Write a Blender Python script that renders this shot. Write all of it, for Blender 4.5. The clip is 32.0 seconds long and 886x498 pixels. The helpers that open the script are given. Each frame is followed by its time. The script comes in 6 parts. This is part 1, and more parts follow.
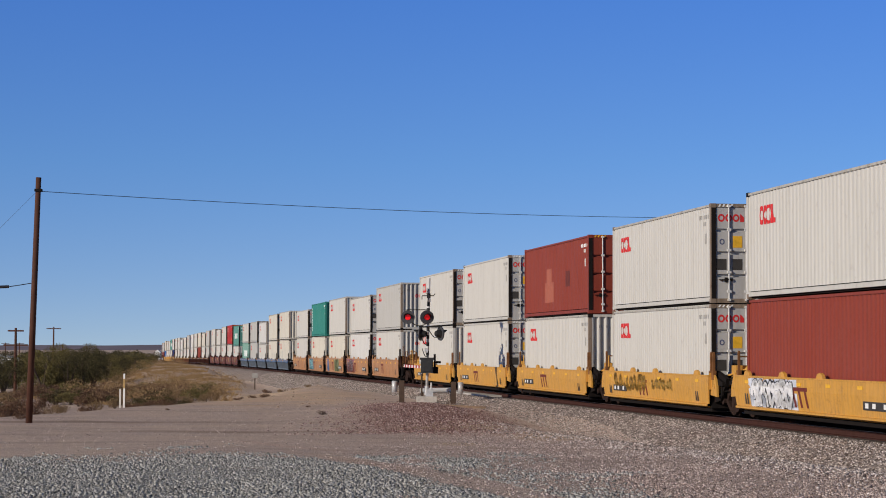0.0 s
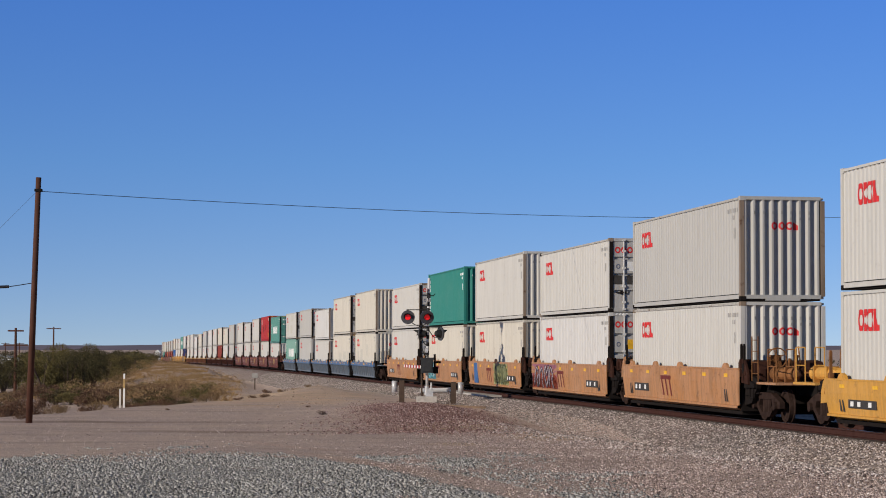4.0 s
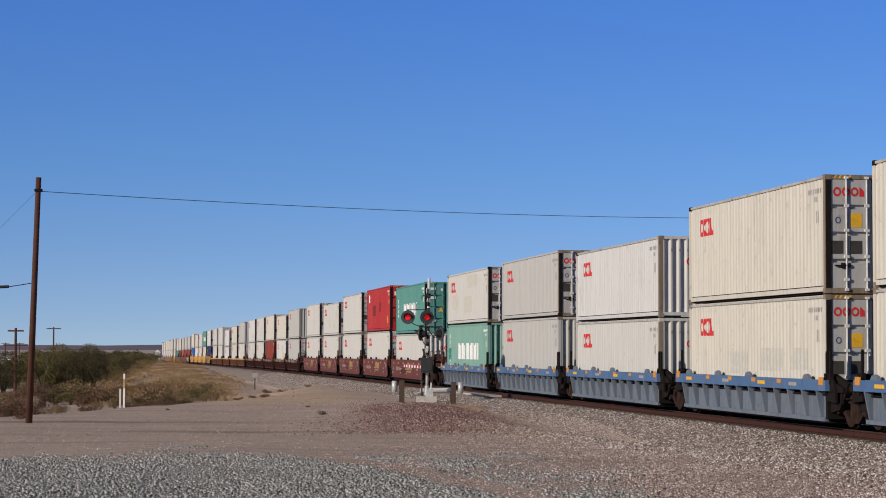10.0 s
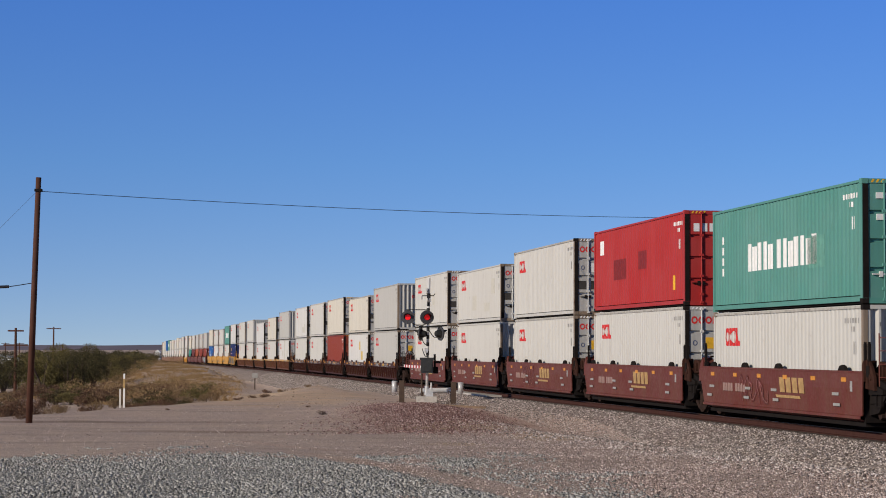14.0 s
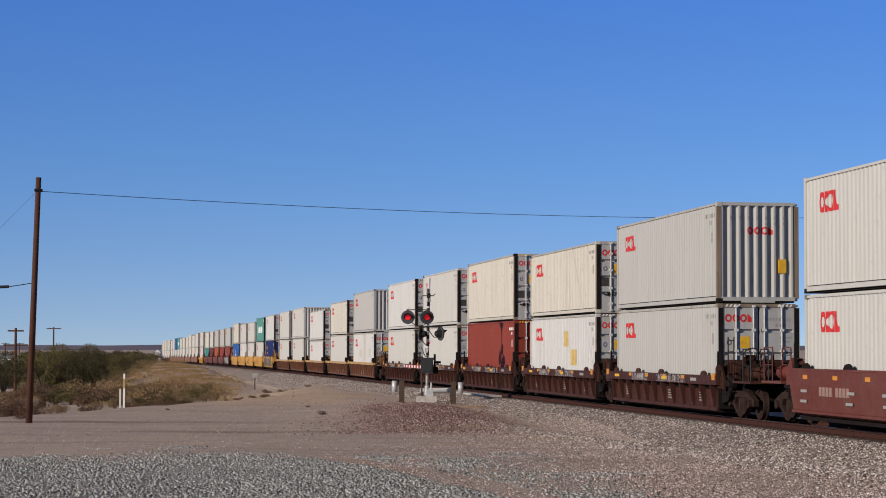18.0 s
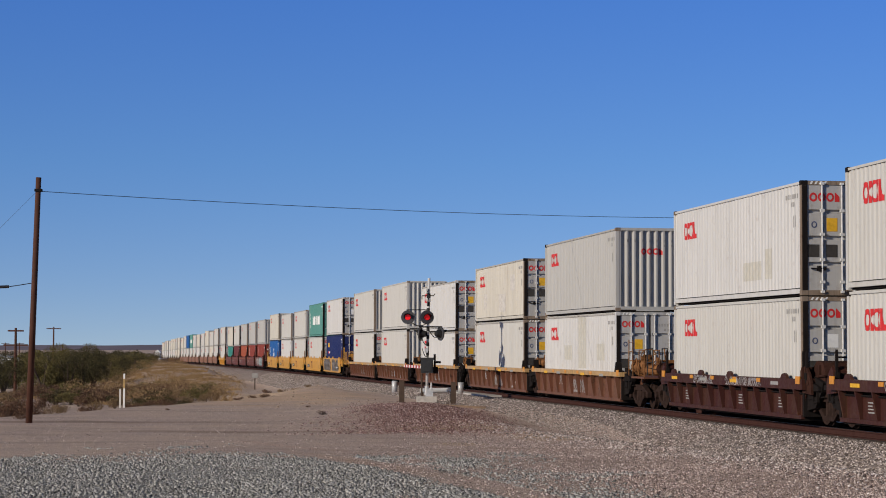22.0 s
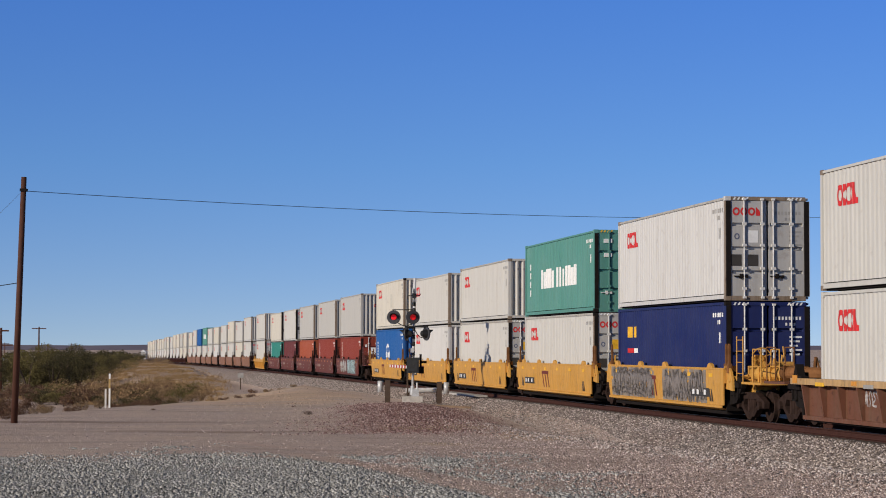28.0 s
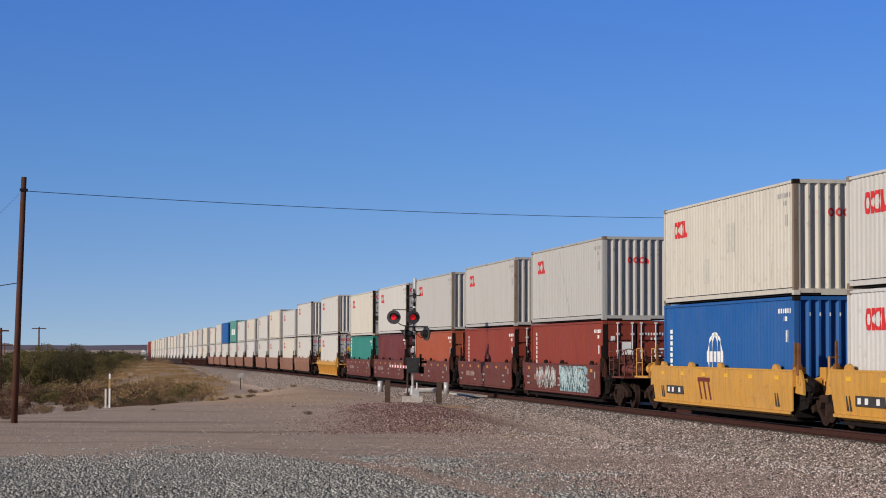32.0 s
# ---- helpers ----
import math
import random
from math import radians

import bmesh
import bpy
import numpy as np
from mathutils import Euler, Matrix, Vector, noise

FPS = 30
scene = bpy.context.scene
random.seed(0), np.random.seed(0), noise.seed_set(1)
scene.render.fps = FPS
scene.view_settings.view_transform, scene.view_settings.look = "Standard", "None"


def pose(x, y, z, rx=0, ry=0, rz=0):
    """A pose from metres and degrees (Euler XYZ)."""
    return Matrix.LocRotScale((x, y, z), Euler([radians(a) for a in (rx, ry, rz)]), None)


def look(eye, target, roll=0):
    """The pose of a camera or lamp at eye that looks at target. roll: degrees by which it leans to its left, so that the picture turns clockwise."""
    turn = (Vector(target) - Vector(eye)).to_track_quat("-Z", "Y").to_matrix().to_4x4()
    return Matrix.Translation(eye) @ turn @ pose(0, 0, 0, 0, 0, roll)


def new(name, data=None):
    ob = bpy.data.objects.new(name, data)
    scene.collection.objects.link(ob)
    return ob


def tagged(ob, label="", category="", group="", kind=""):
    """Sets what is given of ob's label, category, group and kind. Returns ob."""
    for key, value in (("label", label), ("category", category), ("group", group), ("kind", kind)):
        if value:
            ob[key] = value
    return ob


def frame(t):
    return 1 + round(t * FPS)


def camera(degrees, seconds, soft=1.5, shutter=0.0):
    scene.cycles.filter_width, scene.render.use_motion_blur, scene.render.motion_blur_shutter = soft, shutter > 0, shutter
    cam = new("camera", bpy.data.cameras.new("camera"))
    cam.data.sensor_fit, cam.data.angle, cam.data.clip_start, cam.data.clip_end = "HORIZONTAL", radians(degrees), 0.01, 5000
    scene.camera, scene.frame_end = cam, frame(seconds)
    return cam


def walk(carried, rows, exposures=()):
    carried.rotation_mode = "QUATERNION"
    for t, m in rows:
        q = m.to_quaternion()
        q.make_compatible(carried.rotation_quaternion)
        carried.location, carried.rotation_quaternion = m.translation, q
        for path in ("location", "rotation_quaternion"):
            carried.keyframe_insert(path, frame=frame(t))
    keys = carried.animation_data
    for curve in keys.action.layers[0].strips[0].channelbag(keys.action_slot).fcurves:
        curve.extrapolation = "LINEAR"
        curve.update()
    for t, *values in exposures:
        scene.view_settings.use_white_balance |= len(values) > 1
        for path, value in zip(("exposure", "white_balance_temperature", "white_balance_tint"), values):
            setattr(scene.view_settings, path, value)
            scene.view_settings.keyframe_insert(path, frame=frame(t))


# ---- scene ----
EYE = 1.95
cam = camera(24.34, 32.0, soft=1.0)


def view(turn):
    return pose(0, 0, EYE, 92.767, 0, -turn) @ pose(0, 0, 0, 0, 0, 0.15)


walk(cam, [(0, view(0)), (12, view(0)), (24.4, view(0)), (24.9, view(0.02)), (25.5, view(0.145)),
           (26.3, view(0.31)), (27.2, view(0.392)), (27.7, view(0.394)), (30, view(0.394)), (32, view(0.394))],
     exposures=[(0, -0.35, 6500, 10), (20, -0.35, 6500, 10), (22, -0.45, 6500, 10), (24.5, -0.45, 6500, 10), (27.5, -0.35, 6500, 10), (32, -0.35, 6500, 10)])

# ---- light ----
SUN_EL = radians(19.6)
SUN_AZ = math.atan2(-0.81, -0.588)
world = bpy.data.worlds.new("sky")
scene.world = world
world.use_nodes = True
wn = world.node_tree
sky = wn.nodes.new("ShaderNodeTexSky")
sky.sky_type = "NISHITA"
sky.sun_disc = False
sky.sun_elevation = SUN_EL
sky.sun_rotation = SUN_AZ % (2 * math.pi)
sky.altitude = 2500
sky.air_density = 1.0
sky.dust_density = 0.05
sky.ozone_density = 4.0
# the haze band is thin over the desert: read the sky a little higher than the ray
geo = wn.nodes.new("ShaderNodeTexCoord")
lift = wn.nodes.new("ShaderNodeMapping")
lift.vector_type = "POINT"
lift.inputs["Scale"].default_value = (1, 1, 1.7)
lift.inputs["Location"].default_value = (0, 0, 0.085)
wn.links.new(geo.outputs["Generated"], lift.inputs[0])
norm = wn.nodes.new("ShaderNodeVectorMath")
norm.operation = "NORMALIZE"
wn.links.new(lift.outputs[0], norm.inputs[0])
wn.links.new(norm.outputs[0], sky.inputs[0])
wn.nodes["Background"].inputs[1].default_value = 0.176
# haze warms the sky near the horizon; clear blue above
tint = wn.nodes.new("ShaderNodeMix")
tint.data_type, tint.blend_type = "RGBA", "MULTIPLY"
tint.inputs[0].default_value = 1.0
height = wn.nodes.new("ShaderNodeSeparateXYZ")
wn.links.new(geo.outputs["Generated"], height.inputs[0])
haze = wn.nodes.new("ShaderNodeValToRGB")
for pos in (0.09, 0.17, 0.5):
    haze.color_ramp.elements.new(pos)
for el, (pos, col) in zip(haze.color_ramp.elements, ((0.0, (1.06, 0.83, 0.73)), (0.09, (0.80, 0.95, 1.07)), (0.17, (0.68, 0.97, 1.37)), (0.5, (0.30, 0.29, 0.29)), (1.0, (0.20, 0.19, 0.19)))):
    el.position, el.color = pos, (*col, 1)
wn.links.new(height.outputs[2], haze.inputs[0])
wn.links.new(haze.outputs[0], tint.inputs[7])
wn.links.new(sky.outputs[0], tint.inputs[6])
wn.links.new(tint.outputs[2], wn.nodes["Background"].inputs[0])
sun_data = bpy.data.lights.new("sun", "SUN")
sun_data.energy = 4.75
sun_data.angle = radians(0.55)
sun_data.color = (1.0, 0.895, 0.765)
sun = new("sun", sun_data)
sun_dir = Vector((-0.81 * math.cos(SUN_EL), -0.588 * math.cos(SUN_EL), math.sin(SUN_EL)))
sun.matrix_world = look((-60, -40, 40), Vector((-60, -40, 40)) - sun_dir)


# ---- materials ----
def srgb(r, g, b):
    return tuple(((c / 255 + 0.055) / 1.055) ** 2.4 if c > 10 else c / 255 / 12.92 for c in (r, g, b)) + (1,)


def shader(name, rough=0.6, metal=0.0, spec=0.4):
    m = bpy.data.materials.new(name)
    m.use_nodes = True
    b = m.node_tree.nodes["Principled BSDF"]
    b.inputs["Roughness"].default_value = rough
    b.inputs["Metallic"].default_value = metal
    b.inputs["Specular IOR Level"].default_value = spec
    return m, m.node_tree, b


def node(t, kind, **sets):
    n = t.nodes.new(kind)
    for key, value in sets.items():
        if key in n.inputs:
            n.inputs[key].default_value = value
    return n


def ramp(t, src, stops):
    n = t.nodes.new("ShaderNodeValToRGB")
    while len(n.color_ramp.elements) < len(stops):
        n.color_ramp.elements.new(0.5)
    for e, (p, c) in zip(n.color_ramp.elements, stops):
        e.position = p
        e.color = c if len(c) == 4 else (*c, 1)
    t.links.new(src, n.inputs[0])
    return n.outputs[0]


def grey(v):
    return (v, v, v, 1)


def mix(t, fac, a, b, mode="MIX"):
    n = t.nodes.new("ShaderNodeMix")
    n.data_type = "RGBA"
    n.blend_type = mode
    for sock, v in ((n.inputs[0], fac), (n.inputs[6], a), (n.inputs[7], b)):
        if isinstance(v, (int, float)):
            sock.default_value = v
        elif isinstance(v, tuple):
            sock.default_value = v
        else:
            t.links.new(v, sock)
    return n.outputs[2]


def coords(t, scale=(1, 1, 1), kind="Object"):
    c = t.nodes.new("ShaderNodeTexCoord")
    mp = t.nodes.new("ShaderNodeMapping")
    mp.inputs["Scale"].default_value = scale
    t.links.new(c.outputs[kind], mp.inputs[0])
    return mp.outputs[0]


def noise_tex(t, vec, scale, detail=4.0, rough=0.6):
    n = node(t, "ShaderNodeTexNoise", Scale=scale, Detail=detail, Roughness=rough)
    t.links.new(vec, n.inputs["Vector"])
    return n.outputs[0]


def bump(t, b, height, strength, dist):
    n = node(t, "ShaderNodeBump", Strength=strength, Distance=dist)
    t.links.new(height, n.inputs["Height"])
    t.links.new(n.outputs[0], b.inputs["Normal"])


MATS = {}


def painted(name, colour, rust=0.5, grime=0.35, rough=0.5, fade=0.12, streak=1.0, rustcol=(0.13, 0.05, 0.02, 1), dust=0.0, spec=0.2, tears=0.0):
    """Weathered paint on steel: faded tone, vertical dirt streaks, rust blooms and rust tears."""
    if name in MATS:
        return MATS[name]
    colour = tuple(0.9 * x for x in colour[:3]) + (1,)
    m, t, b = shader(name, rough, 0.0, spec)
    info = t.nodes.new("ShaderNodeObjectInfo")
    c = coords(t)
    shift = t.nodes.new("ShaderNodeVectorMath")
    shift.operation = "MULTIPLY_ADD"
    shift.inputs[1].default_value = (1, 1, 1)
    t.links.new(c, shift.inputs[0])
    comb = t.nodes.new("ShaderNodeCombineXYZ")
    mul = t.nodes.new("ShaderNodeMath")
    mul.operation = "MULTIPLY"
    mul.inputs[1].default_value = 97.0
    t.links.new(info.outputs["Random"], mul.inputs[0])
    for i in range(3):
        t.links.new(mul.outputs[0], comb.inputs[i])
    t.links.new(comb.outputs[0], shift.inputs[2])
    v = shift.outputs[0]
    st = t.nodes.new("ShaderNodeMapping")
    st.inputs["Scale"].default_value = (2.2, 2.2, 0.16)
    t.links.new(v, st.inputs[0])
    big = noise_tex(t, v, 0.55, 3)
    fine = noise_tex(t, v, 9.0, 5)
    runs = noise_tex(t, st.outputs[0], 2.4 * streak, 5, 0.65)
    col = mix(t, ramp(t, big, [(0.3, grey(0)), (0.72, grey(1))]), colour,
              tuple(min(1, x * (1 - fade) + 0.5 * fade) for x in colour[:3]) + (1,))
    dirt = tuple(x * 0.5 + y for x, y in zip(colour[:3], (0.02, 0.012, 0.0))) + (1,)
    gr = t.nodes.new("ShaderNodeMath")
    gr.operation = "MULTIPLY"
    gr.inputs[1].default_value = grime
    t.links.new(ramp(t, runs, [(0.44, grey(0)), (0.72, grey(1))]), gr.inputs[0])
    col = mix(t, gr.outputs[0], col, dirt)
    rs = t.nodes.new("ShaderNodeMath")
    rs.operation = "MULTIPLY"
    rs.inputs[1].default_value = rust
    t.links.new(ramp(t, noise_tex(t, v, 3.2, 8, 0.72), [(0.57, grey(0)), (0.68, grey(1))]), rs.inputs[0])
    col = mix(t, rs.outputs[0], col, rustcol)
    if tears:
        tm = t.nodes.new("ShaderNodeMapping")
        tm.inputs["Scale"].default_value = (5.0, 5.0, 0.22)
        t.links.new(v, tm.inputs[0])
        tr = t.nodes.new("ShaderNodeMath")
        tr.operation = "MULTIPLY"
        tr.inputs[1].default_value = tears
        t.links.new(ramp(t, noise_tex(t, tm.outputs[0], 1.6, 6, 0.7), [(0.6, grey(0)), (0.74, grey(1))]), tr.inputs[0])
        col = mix(t, tr.outputs[0], col, (0.21, 0.13, 0.075, 1))
    if dust:
        film = mix(t, 0.5, noise_tex(t, v, 1.3, 7, 0.7), runs)
        amount = t.nodes.new("ShaderNodeMath")
        amount.operation = "MULTIPLY"
        amount.inputs[1].default_value = dust
        t.links.new(ramp(t, film, [(0.46, grey(0)), (0.6, grey(1))]), amount.inputs[0])
        col = mix(t, amount.outputs[0], col, (0.30, 0.215, 0.155, 1))
    t.links.new(col, b.inputs["Base Color"])
    t.links.new(ramp(t, fine, [(0.2, grey(rough - 0.12)), (0.8, grey(rough + 0.2))]), b.inputs["Roughness"])
    bump(t, b, fine, 0.08, 0.01)
    MATS[name] = m
    return m


def plain(name, colour, rough=0.6, metal=0.0, var=0.25, scale=6.0, glow=0.0, spec=0.3):
    if name in MATS:
        return MATS[name]
    m, t, b = shader(name, rough, metal, spec)
    n = noise_tex(t, coords(t), scale, 5)
    col = ramp(t, n, [(0.25, tuple(x * (1 - var) for x in colour[:3])), (0.75, tuple(min(1, x * (1 + var)) for x in colour[:3]))])
    t.links.new(col, b.inputs["Base Color"])
    if glow:
        b.inputs["Emission Color"].default_value = colour
        b.inputs["Emission Strength"].default_value = glow
    bump(t, b, n, 0.15, 0.01)
    MATS[name] = m
    return m


WHITE = painted("container off-white", (0.61, 0.595, 0.547, 1), rust=0.14, grime=0.24, fade=0.05, tears=0.3)
CREAM = painted("container cream", (0.665, 0.625, 0.53, 1), rust=0.25, grime=0.34, fade=0.06, tears=0.5)
PALE = painted("container pale grey", (0.505, 0.495, 0.46, 1), rust=0.06, grime=0.2, fade=0.05, tears=0.16)
BRIGHT = painted("container chalk white", (0.66, 0.65, 0.62, 1), rust=0.18, grime=0.3, fade=0.05, tears=0.35)
BROWN = painted("container oxide red", (0.27, 0.048, 0.028, 1), rust=0.1, grime=0.25, fade=0.02)
MAROON = painted("container dark maroon", (0.15, 0.03, 0.028, 1), rust=0.15, grime=0.3, fade=0.05)
ORANGE = painted("container orange red", (0.38, 0.085, 0.035, 1), rust=0.15, grime=0.3, fade=0.06)
RED = painted("container bright red", (0.45, 0.03, 0.028, 1), rust=0.1, grime=0.25, fade=0.05)
GREEN = painted("container sea green", (0.095, 0.295, 0.245, 1), rust=0.12, grime=0.25, fade=0.08)
TEAL = painted("container emerald", (0.028, 0.235, 0.19, 1), rust=0.06, grime=0.2, fade=0.06)
PGREEN = painted("container faded green", (0.21, 0.40, 0.325, 1), rust=0.25, grime=0.3, fade=0.1)
BLUE = painted("container mid blue", (0.012, 0.11, 0.36, 1), rust=0.1, grime=0.2, fade=0.05)
NAVY = painted("container navy", (0.012, 0.022, 0.11, 1), rust=0.1, grime=0.2, fade=0.03)
YELLOW = painted("car yellow", (0.68, 0.345, 0.055, 1), rust=0.35, grime=0.5, fade=0.06, streak=1.6, dust=0.14)
FADED = painted("car faded orange", (0.52, 0.24, 0.09, 1), rust=0.85, grime=0.9, fade=0.16, streak=1.2, dust=0.25)
RUSTORANGE = painted("car rust orange", (0.30, 0.125, 0.065, 1), rust=0.7, grime=0.9, fade=0.12, streak=0.5, dust=0.25)
CARBLUE = painted("car slate blue", (0.135, 0.175, 0.225, 1), rust=0.45, grime=0.7, fade=0.12, streak=1.5, dust=0.12)
CARRED = painted("car oxide brown", (0.15, 0.034, 0.026, 1), rust=0.4, grime=0.7, fade=0.04, streak=1.5, dust=0.12, spec=0.15)
CARDARK = painted("car dark brown", (0.058, 0.018, 0.015, 1), rust=0.4, grime=0.7, fade=0.01, streak=1.5, dust=0.06, spec=0.12)
RUSTY = painted("car rust brown", (0.17, 0.068, 0.04, 1), rust=0.9, grime=1.0, fade=0.03, streak=1.6, rustcol=(0.035, 0.015, 0.011, 1), dust=0.16, spec=0.12)
CARGREY = painted("car grey brown", (0.075, 0.052, 0.046, 1), rust=0.4, grime=0.4, fade=0.06)
CHORD = painted("car straw chord", (0.56, 0.34, 0.13, 1), rust=0.7, grime=0.9, fade=0.15, streak=2.5, dust=0.4)
CHORDBLUE = painted("car blue chord", (0.065, 0.155, 0.32, 1), rust=0.35, grime=0.6, fade=0.1, streak=1.5, dust=0.1)
ENDRUST = plain("rusty end fittings", (0.045, 0.02, 0.014, 1), 0.9, var=0.6, scale=3, spec=0.08)
RUSTTANK = plain("orange-brown tank", (0.20, 0.09, 0.035, 1), 0.8, var=0.6, scale=3, spec=0.1)
REFLECT = plain("amber reflector", (0.60, 0.25, 0.03, 1), 0.4)
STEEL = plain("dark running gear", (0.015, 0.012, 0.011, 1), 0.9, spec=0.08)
GEAR = plain("rusty bogie steel", (0.034, 0.021, 0.017, 1), 0.9, var=0.5, scale=4, spec=0.05)
RAIL = plain("rusty rail", (0.058, 0.026, 0.021, 1), 0.85, spec=0.08)
RAILTOP = plain("worn rail head", (0.35, 0.33, 0.32, 1), 0.3, 1.0)
TIE = plain("weathered tie", (0.09, 0.07, 0.06, 1), 0.9)
DIRTYROD = plain("galvanised rod", (0.66, 0.65, 0.62, 1), 0.5)
DOORGREY = painted("door light grey", (0.50, 0.49, 0.465, 1), rust=0.25, grime=0.4)
LOGO = plain("mark red", (0.58, 0.03, 0.03, 1), 0.55)
MWHITE = plain("mark white", (0.78, 0.78, 0.75, 1), 0.55, var=0.1)
MDARK = plain("mark dark", (0.05, 0.045, 0.04, 1), 0.6)
MGREY = plain("mark grey", (0.32, 0.31, 0.29, 1), 0.6)
MYEL = plain("mark yellow", (0.75, 0.42, 0.03, 1), 0.5)
MBADGE = plain("mark slate", (0.07, 0.085, 0.16, 1), 0.6)
MROSE = plain("mark dull rose", (0.30, 0.19, 0.16, 1), 0.6)
MMAR = plain("mark maroon", (0.16, 0.03, 0.02, 1), 0.6)
PATCH = plain("repaint patch", (0.50, 0.48, 0.415, 1), 0.6, var=0.12)
RPATCH = plain("repaint rose", (0.36, 0.11, 0.07, 1), 0.6, var=0.12)
SILVER = plain("silver paint", (0.55, 0.55, 0.54, 1), 0.45, 0.3)
BLACK = plain("black paint", (0.02, 0.02, 0.02, 1), 0.55)
TIMBER = plain("weathered timber", (0.075, 0.05, 0.036, 1), 0.9)
POLE = plain("creosoted pole", (0.085, 0.035, 0.022, 1), 0.85, scale=3)
WIRE = plain("wire", (0.05, 0.05, 0.055, 1), 0.6)
CONC = plain("pale concrete", (0.45, 0.42, 0.38, 1), 0.9)
LAMPRED = plain("red lens", (0.75, 0.01, 0.012, 1), 0.3, glow=0.3)


# ---- mesh tools ----
class Shape:
    """Collects faces, then becomes a mesh."""

    def __init__(self):
        self.v, self.f = [], []

    def quad(self, a, b, c, d):
        n = len(self.v)
        self.v += [a, b, c, d]
        self.f.append((n, n + 1, n + 2, n + 3))

    def box(self, x0, x1, y0, y1, z0, z1, taper=0.0):
        n = len(self.v)
        for z, k in ((z0, taper), (z1, 0)):
            self.v += [(x0 + k, y0, z), (x1 - k, y0, z), (x1 - k, y1, z), (x0 + k, y1, z)]
        self.f += [tuple(n + i for i in q) for q in ((3, 2, 1, 0), (4, 5, 6, 7), (0, 1, 5, 4), (1, 2, 6, 5), (2, 3, 7, 6), (3, 0, 4, 7))]
        return self

    def tube(self, a, b, r, n=8, r2=None, caps=True):
        a, b = Vector(a), Vector(b)
        q = (b - a).to_track_quat("Z", "Y")
        k = len(self.v)
        for p, rad in ((a, r), (b, r if r2 is None else r2)):
            for i in range(n):
                w = 2 * math.pi * i / n
                self.v.append(tuple(p + q @ Vector((rad * math.cos(w), rad * math.sin(w), 0))))
        for i in range(n):
            j = (i + 1) % n
            self.f.append((k + i, k + j, k + n + j, k + n + i))
        if caps:
            self.f.append(tuple(k + i for i in reversed(range(n))))
            self.f.append(tuple(k + n + i for i in range(n)))
        return self

    def prism(self, pts, y0, y1):
        """Outline (x, z) given anticlockwise seen from -y, swept from y0 to y1."""
        n, k = len(pts), len(self.v)
        self.v += [(x, y0, z) for x, z in pts] + [(x, y1, z) for x, z in pts]
        self.f.append(tuple(k + i for i in range(n)))
        self.f.append(tuple(k + n + i for i in reversed(range(n))))
        for i in range(n):
            j = (i + 1) % n
            self.f.append((k + j, k + i, k + n + i, k + n + j))
        return self

    def mesh(self, name):
        me = bpy.data.meshes.new(name)
        me.from_pydata(self.v, [], self.f)
        me.materials.append(None)
        me.update()
        return me


def piece(name, mesh, material, parent=None, label="", at=None):
    """One mesh object on a shared mesh, with a material of its own."""
    ob = new(name, mesh)
    ob.material_slots[0].link = "OBJECT"
    ob.material_slots[0].material = material
    if parent:
        ob.parent = parent
    if at is not None:
        ob.matrix_basis = at
    if label:
        tagged(ob, label)
    return ob


def smooth(me):
    for p in me.polygons:
        p.use_smooth = True
    return me


CACHE = {}


def once(key, build):
    if key not in CACHE:
        CACHE[key] = build()
    return CACHE[key]


# ---- the line of the track ----
TH0, BEND = 0.1534, 0.00004
S_A, S_B, S_C = 16.0, 350.0, 575.0
X0 = 7.719 + 1.219 * math.cos(TH0)
Y0 = 60.0 + 1.219 * math.sin(TH0)


def build_line():
    x, y, th = X0, Y0, TH0
    out = [(x, y, th)]
    s = 0
    while s < 1800:
        if S_A < s < S_B:
            th += BEND
        elif s > S_C and th > TH0 - 1.2:
            th -= 1 / 650
        x -= math.sin(th)
        y += math.cos(th)
        s += 1
        out.append((x, y, th))
    return out


LINE = build_line()


def grade(s):
    """Height of the rails: the line falls gently away."""
    s = max(-40.0, min(s, 900.0))
    return -0.0026 * s - 2.9e-6 * s * abs(s)



def line(s):
    """Centre of the track and its heading, s metres up the line."""
    if s <= 0:
        return X0 - math.sin(TH0) * s, Y0 + math.cos(TH0) * s, TH0
    i = min(int(s), len(LINE) - 2)
    k = s - i
    a, b = LINE[i], LINE[i + 1]
    return a[0] + k * (b[0] - a[0]), a[1] + k * (b[1] - a[1]), a[2] + k * (b[2] - a[2])


def on_line(s, z=0.0, side=0.0):
    """Pose on the track: x runs towards the camera's end, -y faces the open ground."""
    x, y, th = line(s)
    z += grade(s)
    return Matrix.Translation((x + side * math.cos(th), y + side * math.sin(th), z)) @ Matrix.Rotation(math.atan2(-math.cos(th), math.sin(th)), 4, "Z")


def off_track(x, y):
    """Distance to the left of the track's centre and the place along it (near part taken as straight)."""
    dx, dy = x - X0, y - Y0
    s = -math.sin(TH0) * dx + math.cos(TH0) * dy
    for _ in range(3):
        px, py, th = line(max(-600, min(s, 1700)))
        s += -(x - px) * math.sin(th) + (y - py) * math.cos(th)
    px, py, th = line(max(-600, min(s, 1700)))
    return -(x - px) * math.cos(th) - (y - py) * math.sin(th), s


def step(a, b, x):
    k = min(1, max(0, (x - a) / (b - a)))
    return k * k * (3 - 2 * k)


def lip(x, y):
    """Metres past the edge of the dirt lot, down towards the wash."""
    return -(x + 13.8 - 0.187 * (y - 64)) * 0.983 - 0.0 if y > 58 else -(x + 15.0)


